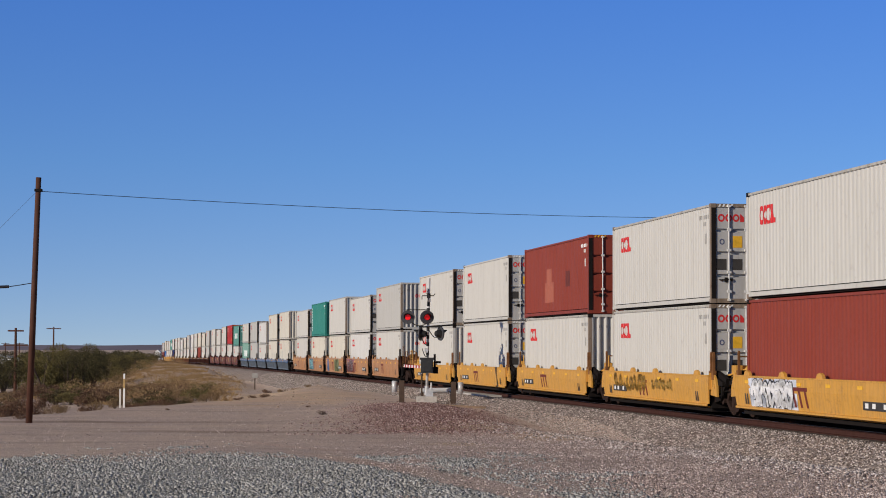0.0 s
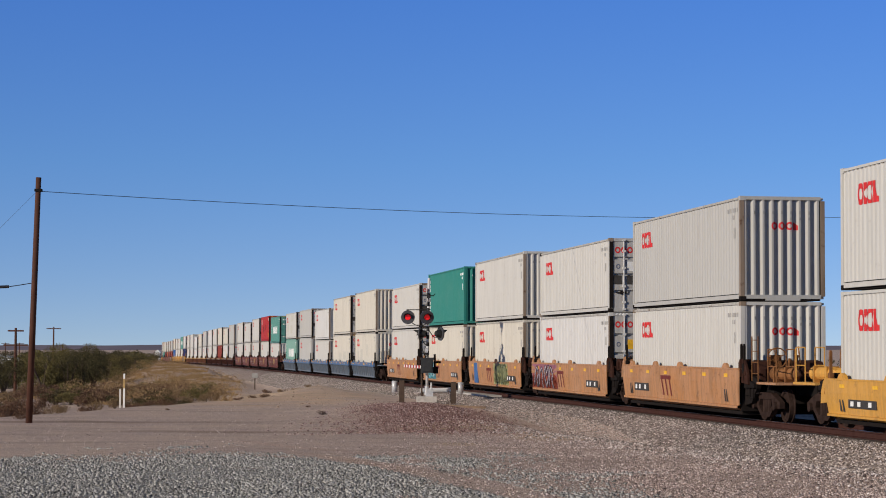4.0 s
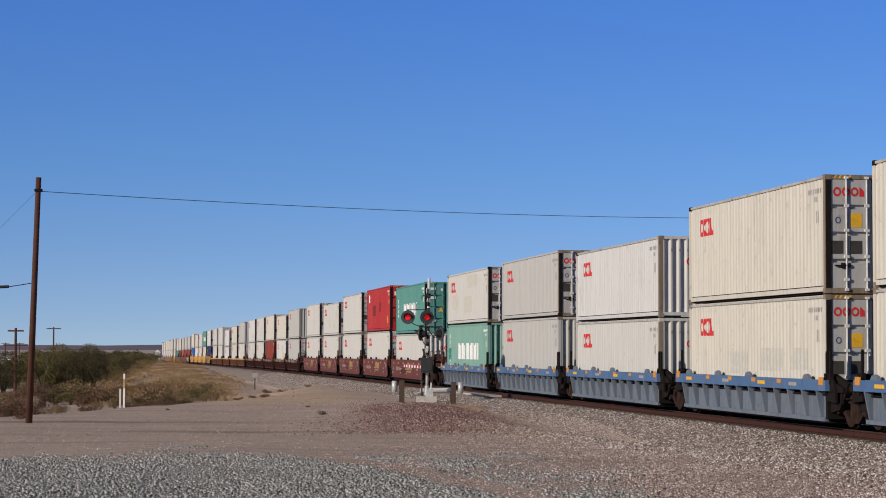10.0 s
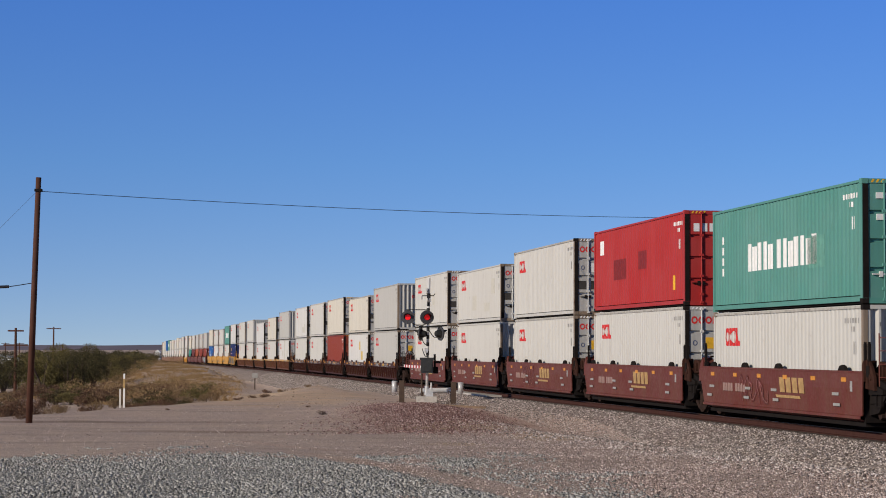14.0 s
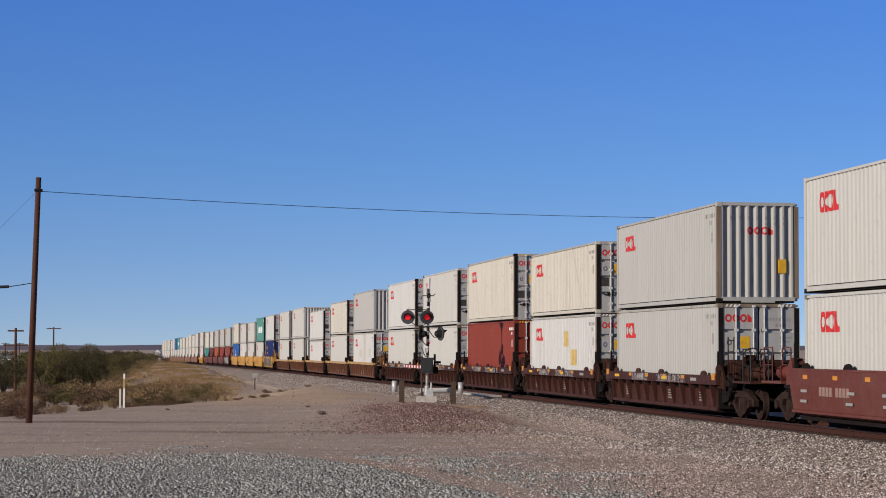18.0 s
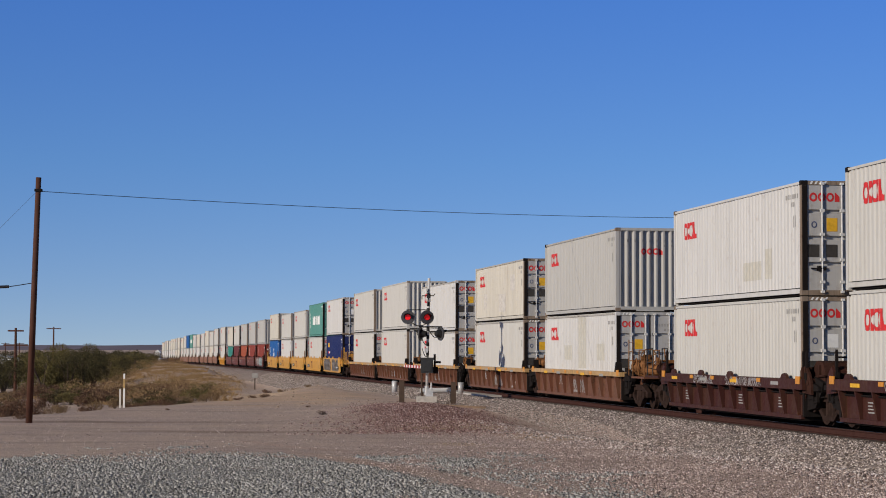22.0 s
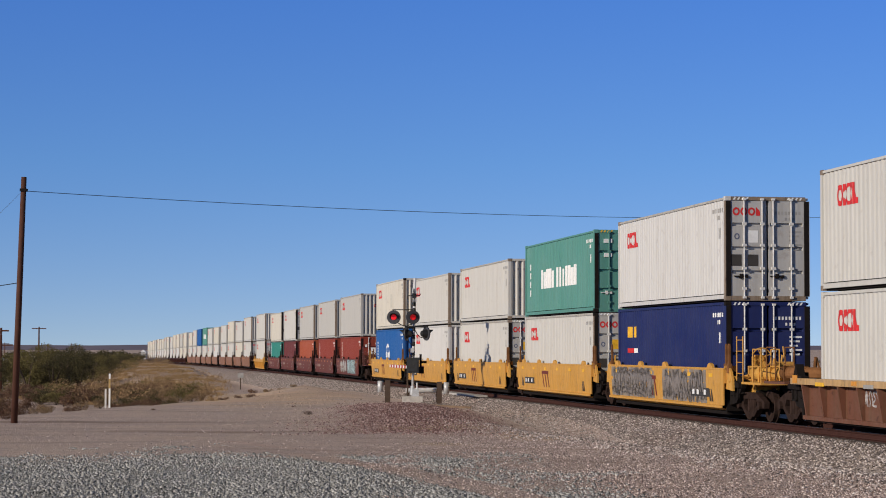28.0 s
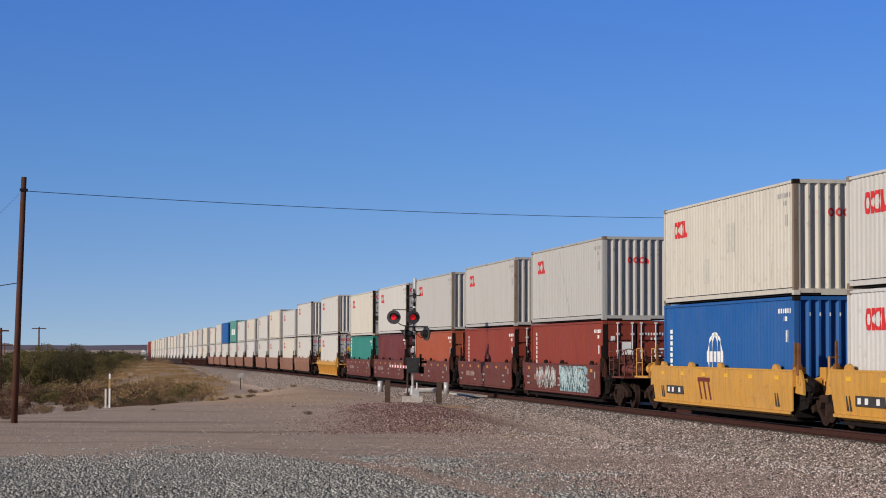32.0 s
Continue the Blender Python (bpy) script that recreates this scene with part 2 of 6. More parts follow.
def ground_z(x, y):
    q, s = off_track(x, y)
    aq = abs(q)
    rail = grade(s)
    lot = 0.24 - 0.50 * step(20, 62, y) - 0.08 * step(62, 95, y)
    e = lip(x, y)
    drop = 0.55 * step(0, 4, e) + 1.5 * step(2, 45, e) + 1.2 * step(60, 160, e)
    flat = max(lot - drop, -4.0)
    if q < 0:
        flat = rail - 1.0
    flat += noise.noise(Vector((x * 0.06, y * 0.06, 0.3))) * 0.35 * step(3, 14, e) + noise.noise(Vector((x * 0.3, y * 0.3, 4))) * 0.05
    flat += 0.46 * math.exp(-(((x + 8.4) + 0.25 * (y - 110)) / 2.8) ** 2 - ((y - 110) / 9) ** 2) * (0.8 + 0.6 * noise.noise(Vector((x * 0.5, y * 0.25, 7))))
    flat += 0.3 * math.exp(-((x + 0.8) / 2.6) ** 2 - ((y - 70) / 9) ** 2)
    level = step(-5, 22, s) * step(115, 75, s)
    foot = rail - 0.34 - max(0, aq - 2.3) * (0.36 - 0.33 * level)
    if aq < 2.3:
        return rail - 0.34
    bank = step(95, 190, s) * step(21, 12.5, q) * step(2.5, 9, q)
    if bank > 0:
        top = rail + 0.15 + 0.5 * noise.noise(Vector((x * 0.07, y * 0.07, 9)))
        flat += (max(flat, top) - flat) * bank
    if flat < foot:
        return foot
    return foot + (flat - foot) * step(2.3, 7.5, aq)


# ---- ground ----
def ground_material():
    m, t, b = shader("desert ground", 0.95, 0, 0.12)
    v = coords(t, kind="Object")
    mid = noise_tex(t, v, 0.5, 6, 0.65)
    fine = noise_tex(t, v, 11.0, 6, 0.75)
    warp = noise_tex(t, v, 0.35, 4, 0.6)
    vor = node(t, "ShaderNodeTexVoronoi", Scale=24.0)
    t.links.new(v, vor.inputs["Vector"])

    def zone(cx, cy, rx, ry, hard=0.12, turn=0.0, ragged=1.5):
        """A ragged patch: 1 inside, 0 outside."""
        mp = t.nodes.new("ShaderNodeMapping")
        mp.vector_type = "TEXTURE"
        mp.inputs["Location"].default_value = (cx, cy, 0)
        mp.inputs["Rotation"].default_value = (0, 0, turn)
        mp.inputs["Scale"].default_value = (rx, ry, 1e5)
        t.links.new(v, mp.inputs[0])
        ln = t.nodes.new("ShaderNodeVectorMath")
        ln.operation = "LENGTH"
        t.links.new(mp.outputs[0], ln.inputs[0])
        ad = t.nodes.new("ShaderNodeMath")
        ad.operation = "ADD"
        t.links.new(ln.outputs[1], ad.inputs[0])
        sc = t.nodes.new("ShaderNodeMath")
        sc.operation = "MULTIPLY_ADD"
        sc.inputs[1].default_value = ragged
        sc.inputs[2].default_value = -ragged / 2
        t.links.new(warp, sc.inputs[0])
        t.links.new(sc.outputs[0], ad.inputs[1])
        return ramp(t, ad.outputs[0], [(1 - hard if hard < 1 else 0, grey(1)), (1.0, grey(0))])

    def stones(a, b_, c):
        return ramp(t, vor.outputs["Color"], [(0.1, a), (0.5, b_), (0.9, c)])
    sand = mix(t, ramp(t, mid, [(0.32, grey(0)), (0.68, grey(1))]), (0.63, 0.48, 0.38, 1), (0.78, 0.62, 0.51, 1))
    sand = mix(t, 0.45, sand, mix(t, fine, (0.32, 0.24, 0.195, 1), (0.90, 0.74, 0.60, 1)))
    brown = stones((0.24, 0.175, 0.155), (0.52, 0.40, 0.355), (0.80, 0.66, 0.60))
    pad = stones((0.21, 0.208, 0.198), (0.39, 0.385, 0.365), (0.58, 0.567, 0.54))
    red = stones((0.14, 0.07, 0.066), (0.30, 0.155, 0.14), (0.47, 0.33, 0.30))
    col = mix(t, ramp(t, warp, [(0.42, grey(0.3)), (0.65, grey(0.75))]), sand, brown)
    col = mix(t, zone(9, 42, 11, 27), col, mix(t, 0.75, sand, brown))
    col = mix(t, zone(-0.3, 67, 2.5, 15, 0.5, 0.03, 1.1), col, red)
    col = mix(t, zone(-5.0, 20, 5.6, 16.0, 0.3, -0.12, 1.2), col, pad)
    col = mix(t, zone(-1.3, 33, 0.34, 9, 0.7, 0.27, 0.8), col, (0.58, 0.44, 0.36, 1))
    col = mix(t, zone(-3.3, 42, 0.4, 7, 0.8, 0.42, 0.8), col, (0.60, 0.45, 0.37, 1))
    col = mix(t, zone(0.3, 43, 0.9, 2.2, 0.7, 0.1, 1.2), col, (0.60, 0.46, 0.33, 1))
    col = mix(t, zone(-9.5, 107, 3.5, 13, 0.6), col, (0.66, 0.49, 0.34, 1))
    col = mix(t, zone(0.6, 57, 1.8, 5, 0.5), col, (0.46, 0.34, 0.235, 1))
    col = mix(t, zone(-7.6, 94, 4.5, 17, 0.6), col, (0.68, 0.50, 0.36, 1))
    col = mix(t, zone(2.6, 50, 1.5, 6, 0.6), col, (0.60, 0.44, 0.31, 1))
    col = mix(t, zone(-11, 61, 8, 1.2, 0.7), col, (0.36, 0.27, 0.22, 1))
    col = mix(t, zone(-4, 53, 6, 0.9, 0.7), col, (0.38, 0.285, 0.23, 1))
    st = t.nodes.new("ShaderNodeMapping")
    st.inputs["Scale"].default_value = (0.10, 0.75, 1)
    st.inputs["Rotation"].default_value = (0, 0, 0.12)
    t.links.new(v, st.inputs[0])
    col = mix(t, ramp(t, noise_tex(t, st.outputs[0], 1.1, 7, 0.68), [(0.5, grey(0)), (0.68, grey(0.55))]), col, (0.29, 0.21, 0.165, 1))
    t.links.new(col, b.inputs["Base Color"])
    lump = noise_tex(t, v, 2.2, 9, 0.72)
    col = mix(t, ramp(t, lump, [(0.54, grey(0)), (0.68, grey(0.3))]), col, (0.30, 0.23, 0.195, 1))
    t.links.new(col, b.inputs["Base Color"])
    coarse = node(t, "ShaderNodeBump", Strength=0.75, Distance=0.16)
    t.links.new(lump, coarse.inputs["Height"])
    small = node(t, "ShaderNodeBump", Strength=0.5, Distance=0.05)
    t.links.new(mix(t, 0.5, vor.outputs["Distance"], fine), small.inputs["Height"])
    t.links.new(coarse.outputs[0], small.inputs["Normal"])
    t.links.new(small.outputs[0], b.inputs["Normal"])
    return m


def axis(dense, far, lo, hi, grow=1.22):
    out = list(dense)
    d = out[1] - out[0]
    while out[0] > lo:
        d *= grow
        out.insert(0, max(lo, out[0] - d))
    d = out[-1] - out[-2]
    while out[-1] < hi:
        d *= grow
        out.append(min(hi, out[-1] + d))
    return out


def far_swell(x, y):
    r = math.hypot(x, y)
    return 2.2 * step(700, 2600, r) * (0.75 + 0.5 * noise.noise(Vector((x * 0.0009, y * 0.0009, 2))))


xs = axis([i * 0.8 for i in range(-75, 40)], 1, -4200, 4200)
ys = axis([i * 0.8 for i in range(12, 300)], 1, -4200, 4600)
gv = [(x, y, ground_z(x, y) + far_swell(x, y)) for y in ys for x in xs]
nx = len(xs)
gf = [(j * nx + i, j * nx + i + 1, (j + 1) * nx + i + 1, (j + 1) * nx + i) for j in range(len(ys) - 1) for i in range(nx - 1)]
gm = bpy.data.meshes.new("ground")
gm.from_pydata(gv, [], gf)
gm.materials.append(None)
ground = tagged(piece("ground", smooth(gm), ground_material()), "pale brown desert dirt and gravel ground", "ground", kind="structure")

# ---- rails ----
RAILS = [s for s in range(-640, 0, 8)] + [s for s in range(0, 340, 5)] + [s for s in range(340, 1100, 5)]


def rail_mesh(side, prof):
    sh = Shape()
    n = len(prof)
    for s in RAILS:
        m = on_line(s, 0, side)
        sh.v += [tuple(m @ Vector((0, y, z))) for y, z in prof]
    for i in range(len(RAILS) - 1):
        for j in range(n):
            k = (j + 1) % n
            sh.f.append((i * n + j, i * n + k, (i + 1) * n + k, (i + 1) * n + j))
    return sh.mesh("rail")


PROF = [(-0.036, -0.005), (-0.036, -0.035), (-0.012, -0.05), (-0.012, -0.15), (-0.07, -0.165), (-0.07, -0.18),
        (0.07, -0.18), (0.07, -0.165), (0.012, -0.15), (0.012, -0.05), (0.036, -0.035), (0.036, -0.005)]
track = new("railway_track")
tagged(track, "single railway track with rusty rails on grey ballast", "railway track", kind="structure")
for side in (-0.754, 0.754):
    piece("rail", rail_mesh(side, PROF), RAIL, track)
    piece("rail_head", rail_mesh(side, [(-0.034, 0.0), (-0.034, -0.0048), (0.034, -0.0048), (0.034, 0.0)]), RAILTOP, track, "polished steel running surface")


def ballast_material():
    m, t, b = shader("ballast", 0.95, 0, 0.2)
    v = coords(t, kind="Object")
    vor = node(t, "ShaderNodeTexVoronoi", Scale=11.0)
    t.links.new(v, vor.inputs["Vector"])
    big = noise_tex(t, v, 0.35, 4)
    col = ramp(t, vor.outputs["Color"], [(0.08, (0.12, 0.098, 0.09)), (0.5, (0.31, 0.26, 0.235)), (0.92, (0.64, 0.56, 0.515))])
    col = mix(t, ramp(t, big, [(0.4, grey(0)), (0.7, grey(0.5))]), col, (0.24, 0.155, 0.13, 1))
    t.links.new(col, b.inputs["Base Color"])
    bump(t, b, vor.outputs["Distance"], 0.9, 0.08)
    return m


BALLAST = ballast_material()


def ballast_mesh():
    sh = Shape()
    prof = [(-4.6, -1.15), (-3.4, -0.64), (-2.3, -0.27), (-1.6, -0.20), (0, -0.22), (1.6, -0.20), (2.3, -0.27), (3.4, -0.64), (4.6, -1.15)]
    rows = [s * 1.0 for s in range(-120, 200)] + [200 + 6 * s for s in range(0, 150)]
    rows = [-640, -500, -400, -300, -200] + rows
    n = len(prof)
    for s in rows:
        m = on_line(s)
        for y, z in prof:
            w = noise.noise(Vector((s * 0.35, y * 0.9, 1))) * (0.12 if abs(y) > 2.2 else 0.02)
            sh.v.append(tuple(m @ Vector((0, y + w, z + w * 0.4))))
    for i in range(len(rows) - 1):
        for j in range(n - 1):
            sh.f.append((i * n + j, i * n + j + 1, (i + 1) * n + j + 1, (i + 1) * n + j))
    return smooth(sh.mesh("ballast"))


tagged(piece("ballast_bed", ballast_mesh(), BALLAST), "grey crushed stone ballast under the track", "ballast", kind="structure")

# ---- containers ----
LEN, HIGH, LOW = 12.192, 2.896, 2.591
PITCH, FLAT, SLOPE, DEEP = 0.2743, 0.072, 0.065, 0.024


def wave(x):
    """Depth of the side wall's corrugation at x."""
    u = (x + 40 * PITCH) % PITCH
    if u < FLAT:
        return 0.0
    if u < FLAT + SLOPE:
        return DEEP * (u - FLAT) / SLOPE
    if u < 2 * FLAT + SLOPE:
        return DEEP
    return DEEP * (1 - (u - 2 * FLAT - SLOPE) / (PITCH - 2 * FLAT - SLOPE))


def breaks(x0, x1):
    out = {round(x0, 4), round(x1, 4)}
    k = math.floor((x0 + 40 * PITCH) / PITCH) - 40
    while k * PITCH < x1:
        for d in (0, FLAT, FLAT + SLOPE, 2 * FLAT + SLOPE):
            x = k * PITCH + d
            if x0 < x < x1:
                out.add(round(x, 4))
        k += 1
    return sorted(out)


def side_strip(sh, x0, x1, z0, z1, lift=0.0, face=-1):
    pts = breaks(x0, x1)
    for a, b in zip(pts, pts[1:]):
        ya, yb = (1.188 - wave(a) + lift) * face, (1.188 - wave(b) + lift) * face
        sh.quad((a, ya, z0), (b, yb, z0), (b, yb, z1), (a, ya, z1))


def side_mesh(h, face):
    sh = Shape()
    side_strip(sh, -5.95, 5.95, 0.192, h - 0.07, 0, face)
    return sh.mesh("side")


def end_mesh(h):
    """The blind end: deep upright corrugations between sill and header."""
    sh = Shape()
    p, d = 0.262, 0.1
    pts = []
    y = -1.1
    while y < 1.1:
        for u, k in ((0, 0), (0.055, 0), (0.09, d), (0.185, d)):
            if y + u < 1.1:
                pts.append((y + u, k))
        y += p
    pts.append((1.1, d))
    for (a, da), (b, db) in zip(pts, pts[1:]):
        sh.quad((6.08 - da, a, 0.16), (6.08 - db, b, 0.16), (6.08 - db, b, h - 0.1), (6.08 - da, a, h - 0.1))
    sh.box(6.0, 6.09, -1.1, 1.1, 0.05, 0.16).box(6.0, 6.09, -0.5, 0.5, 0.0, 0.05).box(6.0, 6.09, -1.1, 1.1, h - 0.1, h - 0.005)
    return sh.mesh("end")


def door_mesh(h):
    """One door leaf: four flat fields with deep pressed grooves between them, one sheet with a rim."""
    y0, y1, e = -1.07, -0.03, 0.012
    rise = (h - 0.25) / 4
    ys = [y0, y0 + 0.045, y0 + 0.045 + e, y1 - 0.045 - e, y1 - 0.045, y1]
    levels = [(0.13, 6.07)]
    for i in (1, 2, 3):
        z = 0.13 + i * rise
        levels += [(z - 0.05, 6.07), (z - 0.04, 6.005), (z + 0.035, 6.005), (z + 0.05, 6.07)]
    levels.append((h - 0.12, 6.07))
    sh = Shape()
    for z, x in levels:
        for iy, y in enumerate(ys):
            sh.v.append((x if 1 < iy < 4 else 6.07, y, z))
    m, rows = len(ys), len(levels)
    for iz in range(rows - 1):
        for iy in range(m - 1):
            a = iz * m + iy
            sh.f.append((a, a + 1, a + m + 1, a + m))
    k = len(sh.v)
    rim = list(range(m)) + [r * m + m - 1 for r in range(1, rows)] + [(rows - 1) * m + c for c in range(m - 2, -1, -1)] + [r * m for r in range(rows - 2, 0, -1)]
    for r in rim:
        sh.v.append((6.0, sh.v[r][1], sh.v[r][2]))
    for i, r in enumerate(rim):
        j = (i + 1) % len(rim)
        sh.f.append((rim[j], r, k + i, k + j))
    sh.f.append(tuple(k + i for i in reversed(range(len(rim)))))
    return sh.mesh("leaf")


def handle_mesh():
    """Locking handle with its catch."""
    return Shape().box(6.09, 6.13, -0.2, 0.2, 0, 0.03).box(6.07, 6.14, -0.03, 0.05, -0.05, 0.08).box(6.07, 6.12, 0.12, 0.2, -0.03, 0.05).mesh("handle")


def stripe_mesh(h):
    """Slanted height-warning bars on the header, at both corners."""
    sh = Shape()
    for y0 in (-1.0, 0.55):
        for i in range(4):
            y = y0 + 0.12 * i
            sh.quad((6.0905, y, h - 0.095), (6.0905, y + 0.055, h - 0.095), (6.0905, y + 0.1, h - 0.02), (6.0905, y + 0.045, h - 0.02))
    return sh.mesh("stripes")


def badge_mesh():
    sh = Shape()
    ring(sh, lambda y, z: (6.0745, y, z), 0, 0, 0.075, 0.085, 0.03)
    return sh.mesh("badge")


def sill_mesh(h):
    """Sill, jambs and header round the doors, in one ring."""
    sh = Shape()
    for x in (6.0, 6.088):
        sh.v += [(x, -1.1, 0.0), (x, 1.1, 0.0), (x, 1.1, h - 0.005), (x, -1.1, h - 0.005), (x, -1.088, 0.13), (x, 1.088, 0.13), (x, 1.088, h - 0.11), (x, -1.088, h - 0.11)]
    for i in range(4):
        j = (i + 1) % 4
        sh.f += [(8 + i, 8 + j, 12 + j, 12 + i), (j, i, 4 + i, 4 + j), (i, j, 8 + j, 8 + i), (4 + j, 4 + i, 12 + i, 12 + j)]
    return sh.mesh("sill")


def rod_mesh(h):
    sh = Shape().tube((6.112, 0, 0.05), (6.112, 0, h - 0.05), 0.024, 6)
    for z in (0.3, 0.86, 1.5, 2.1):
        sh.box(6.07, 6.14, -0.05, 0.06, z, z + 0.07)
    for z in (0.06, h - 0.11):
        sh.box(6.09, 6.15, -0.045, 0.045, z, z + 0.06)
    return sh.mesh("rod")


def ring(sh, put, cx, cz, rx, rz, w, n=18, a0=0.0, a1=2 * math.pi):
    for i in range(n):
        a, b = a0 + (a1 - a0) * i / n, a0 + (a1 - a0) * (i + 1) / n
        p = [(cx + rx * math.cos(a), cz + rz * math.sin(a)), (cx + rx * math.cos(b), cz + rz * math.sin(b)),
             (cx + (rx - w) * math.cos(b), cz + (rz - w) * math.sin(b)), (cx + (rx - w) * math.cos(a), cz + (rz - w) * math.sin(a))]
        sh.quad(*[put(*q) for q in p])


def on_side(x, z):
    return (x, -(1.188 - wave(x) + 0.006), z)


def band(sh, seen, put, us, lo, hi):
    """A strip between two curves over u, its corners shared with its neighbours."""
    def corner(u, z):
        key = (round(u, 4), round(z, 4))
        if key not in seen:
            seen[key] = len(sh.v)
            sh.v.append(put(u, z))
        return seen[key]
    for a, b in zip(us, us[1:]):
        q = [corner(a, lo(a)), corner(b, lo(b)), corner(b, hi(b)), corner(a, hi(a))]
        q = [k for i, k in enumerate(q) if k not in q[:i]]
        if len(q) > 2:
            sh.f.append(tuple(q))


def oval(sh, put, cut, u0, z0, ru, rz, hu, hz):
    """A ring: outer half-axes ru, rz and hole hu, hz."""
    us = sorted(set(cut(u0 - ru, u0 + ru)) | {u0 + ru * math.sin(math.pi * i / 16) for i in range(-8, 9)} | {u0 - hu, u0 + hu})
    seen = {}

    def out(u):
        return rz * math.sqrt(max(0, 1 - ((u - u0) / ru) ** 2))

    def inn(u):
        return hz * math.sqrt(max(0, 1 - ((u - u0) / hu) ** 2))
    band(sh, seen, put, us, lambda u: z0 + inn(u), lambda u: z0 + out(u))
    band(sh, seen, put, us, lambda u: z0 - out(u), lambda u: z0 - inn(u))


def side_logo():
    """Red mark: a thick ring, a block pierced by two round holes and notched at its flanks, a wedge with a foot."""
    sh = Shape()
    x, mid = -5.05, 0.28
    oval(sh, on_side, breaks, x + 0.22, mid, 0.225, 0.3, 0.085, 0.15)
    us = sorted(set(breaks(x + 0.44, x + 1.02)) | {x + 0.44 + 0.02 * i for i in range(30)})

    def hole(u):
        d, e = u - x - 0.56, u - x - 0.81
        flank = 0.16 * (abs(u - x - 0.73) - 0.23) / 0.06
        return max(0.0, 0.13 * math.sqrt(max(0, 1 - (d / 0.085) ** 2)), 0.2 * math.sqrt(max(0, 1 - (e / 0.145) ** 2)), flank)

    def top(u):
        return 0.58 - max(0.0, 0.15 - 2.6 * abs(u - x - 0.655))
    seen = {}
    band(sh, seen, on_side, us, lambda u: mid + hole(u), top)
    band(sh, seen, on_side, us, lambda u: -0.02 + max(0.0, 0.15 - 2.6 * abs(u - x - 0.655)), lambda u: mid - hole(u))
    seen = {}
    us = sorted(set(breaks(x + 1.03, x + 1.36)) | {x + 1.03 + 0.02 * i for i in range(17)})
    band(sh, seen, on_side, us, lambda u: -0.02, lambda u: 0.58 if u - x < 1.15 else max(0.14, 0.52 - 2.6 * (u - x - 1.15)))
    return sh.mesh("logo")


def end_depth(y):
    """How far the blind end's wall lies back at y."""
    u = (y + 1.1) % 0.262
    if u < 0.055:
        return 0.0
    if u < 0.09:
        return 0.1 * (u - 0.055) / 0.035
    if u < 0.185:
        return 0.1
    return 0.1 * (1 - (u - 0.185) / 0.077)


def end_strip(sh, y0, y1, z0, z1, blind):
    cuts = {y0, y1}
    k = 0
    while -1.1 + k * 0.262 < y1:
        for d in (0, 0.055, 0.09, 0.185):
            y = -1.1 + k * 0.262 + d
            if y0 < y < y1:
                cuts.add(y)
        k += 1
    cuts = sorted(cuts)
    for a, b in zip(cuts, cuts[1:]):
        xa, xb = (6.084 - end_depth(a), 6.084 - end_depth(b)) if blind else (6.0745, 6.0745)
        sh.quad((xa, a, z0), (xb, b, z0), (xb, b, z1), (xa, a, z1))


def end_cuts(y0, y1):
    out = {y0, y1}
    k = 0
    while -1.1 + k * 0.262 < y1:
        out |= {y for y in (-1.1 + k * 0.262 + d for d in (0, 0.055, 0.09, 0.185)) if y0 < y < y1}
        k += 1
    return sorted(out)


def end_logo(blind):
    """Red mark for the ends: three rings and a wedge."""
    sh = Shape()
    s0, w = (-0.22, 0.8) if blind else (-0.9, 0.82)

    def put(y, z):
        return (6.084 - end_depth(y), y, z) if blind else (6.0745, y, z)
    for c in (0.0, 0.27, 0.54):
        oval(sh, put, end_cuts, s0 + w * c, 0, w * 0.125, 0.115, w * 0.07, 0.06)
    seen = {}
    band(sh, seen, put, end_cuts(s0 + w * 0.69, s0 + w * 0.84), lambda u: -0.115, lambda u: 0.115 - 1.1 * max(0, u - s0 - w * 0.72))
    return sh.mesh("logo")


def bars_mesh(blocks):
    sh = Shape()
    for x0, x1, z0, z1 in blocks:
        side_strip(sh, x0, x1, z0, z1, 0.005)
    return sh.mesh("bars")


def number_bars(h):
    return bars_mesh([(4.75 + 0.11 * i + (0.09 if i > 3 else 0), 4.82 + 0.11 * i + (0.09 if i > 3 else 0), h - 0.42, h - 0.3) for i in range(8)]
                     + [(5.15, 5.25, h - 0.62, h - 0.5), (5.3, 5.4, h - 0.62, h - 0.5), (5.32, 5.36, h - 1.15, h - 0.85), (5.5, 5.54, h - 1.15, h - 0.85)])


def end_bars(h, door):
    sh = Shape()
    for i in range(8):
        y = 0.2 + 0.1 * i if door else -0.822 + 0.262 * (i % 7)
        end_strip(sh, y, y + 0.055, h - 0.5, h - 0.41, not door)
    for i in range(3):
        y = 0.5 + 0.12 * i if door else 0.226 + 0.262 * i
        end_strip(sh, y, y + 0.055, h - 0.66, h - 0.58, not door)
    if door:
        for j in range(5):
            z = h - 1.0 - 0.12 * j
            end_strip(sh, 0.62, 0.98 - 0.06 * (j % 3), z, z + 0.05, False)
    return sh.mesh("bars")


def flat_end(y0, y1, z0, z1, x=6.076):
    return Shape().box(6.05, x, y0, y1, z0, z1).mesh("panel")


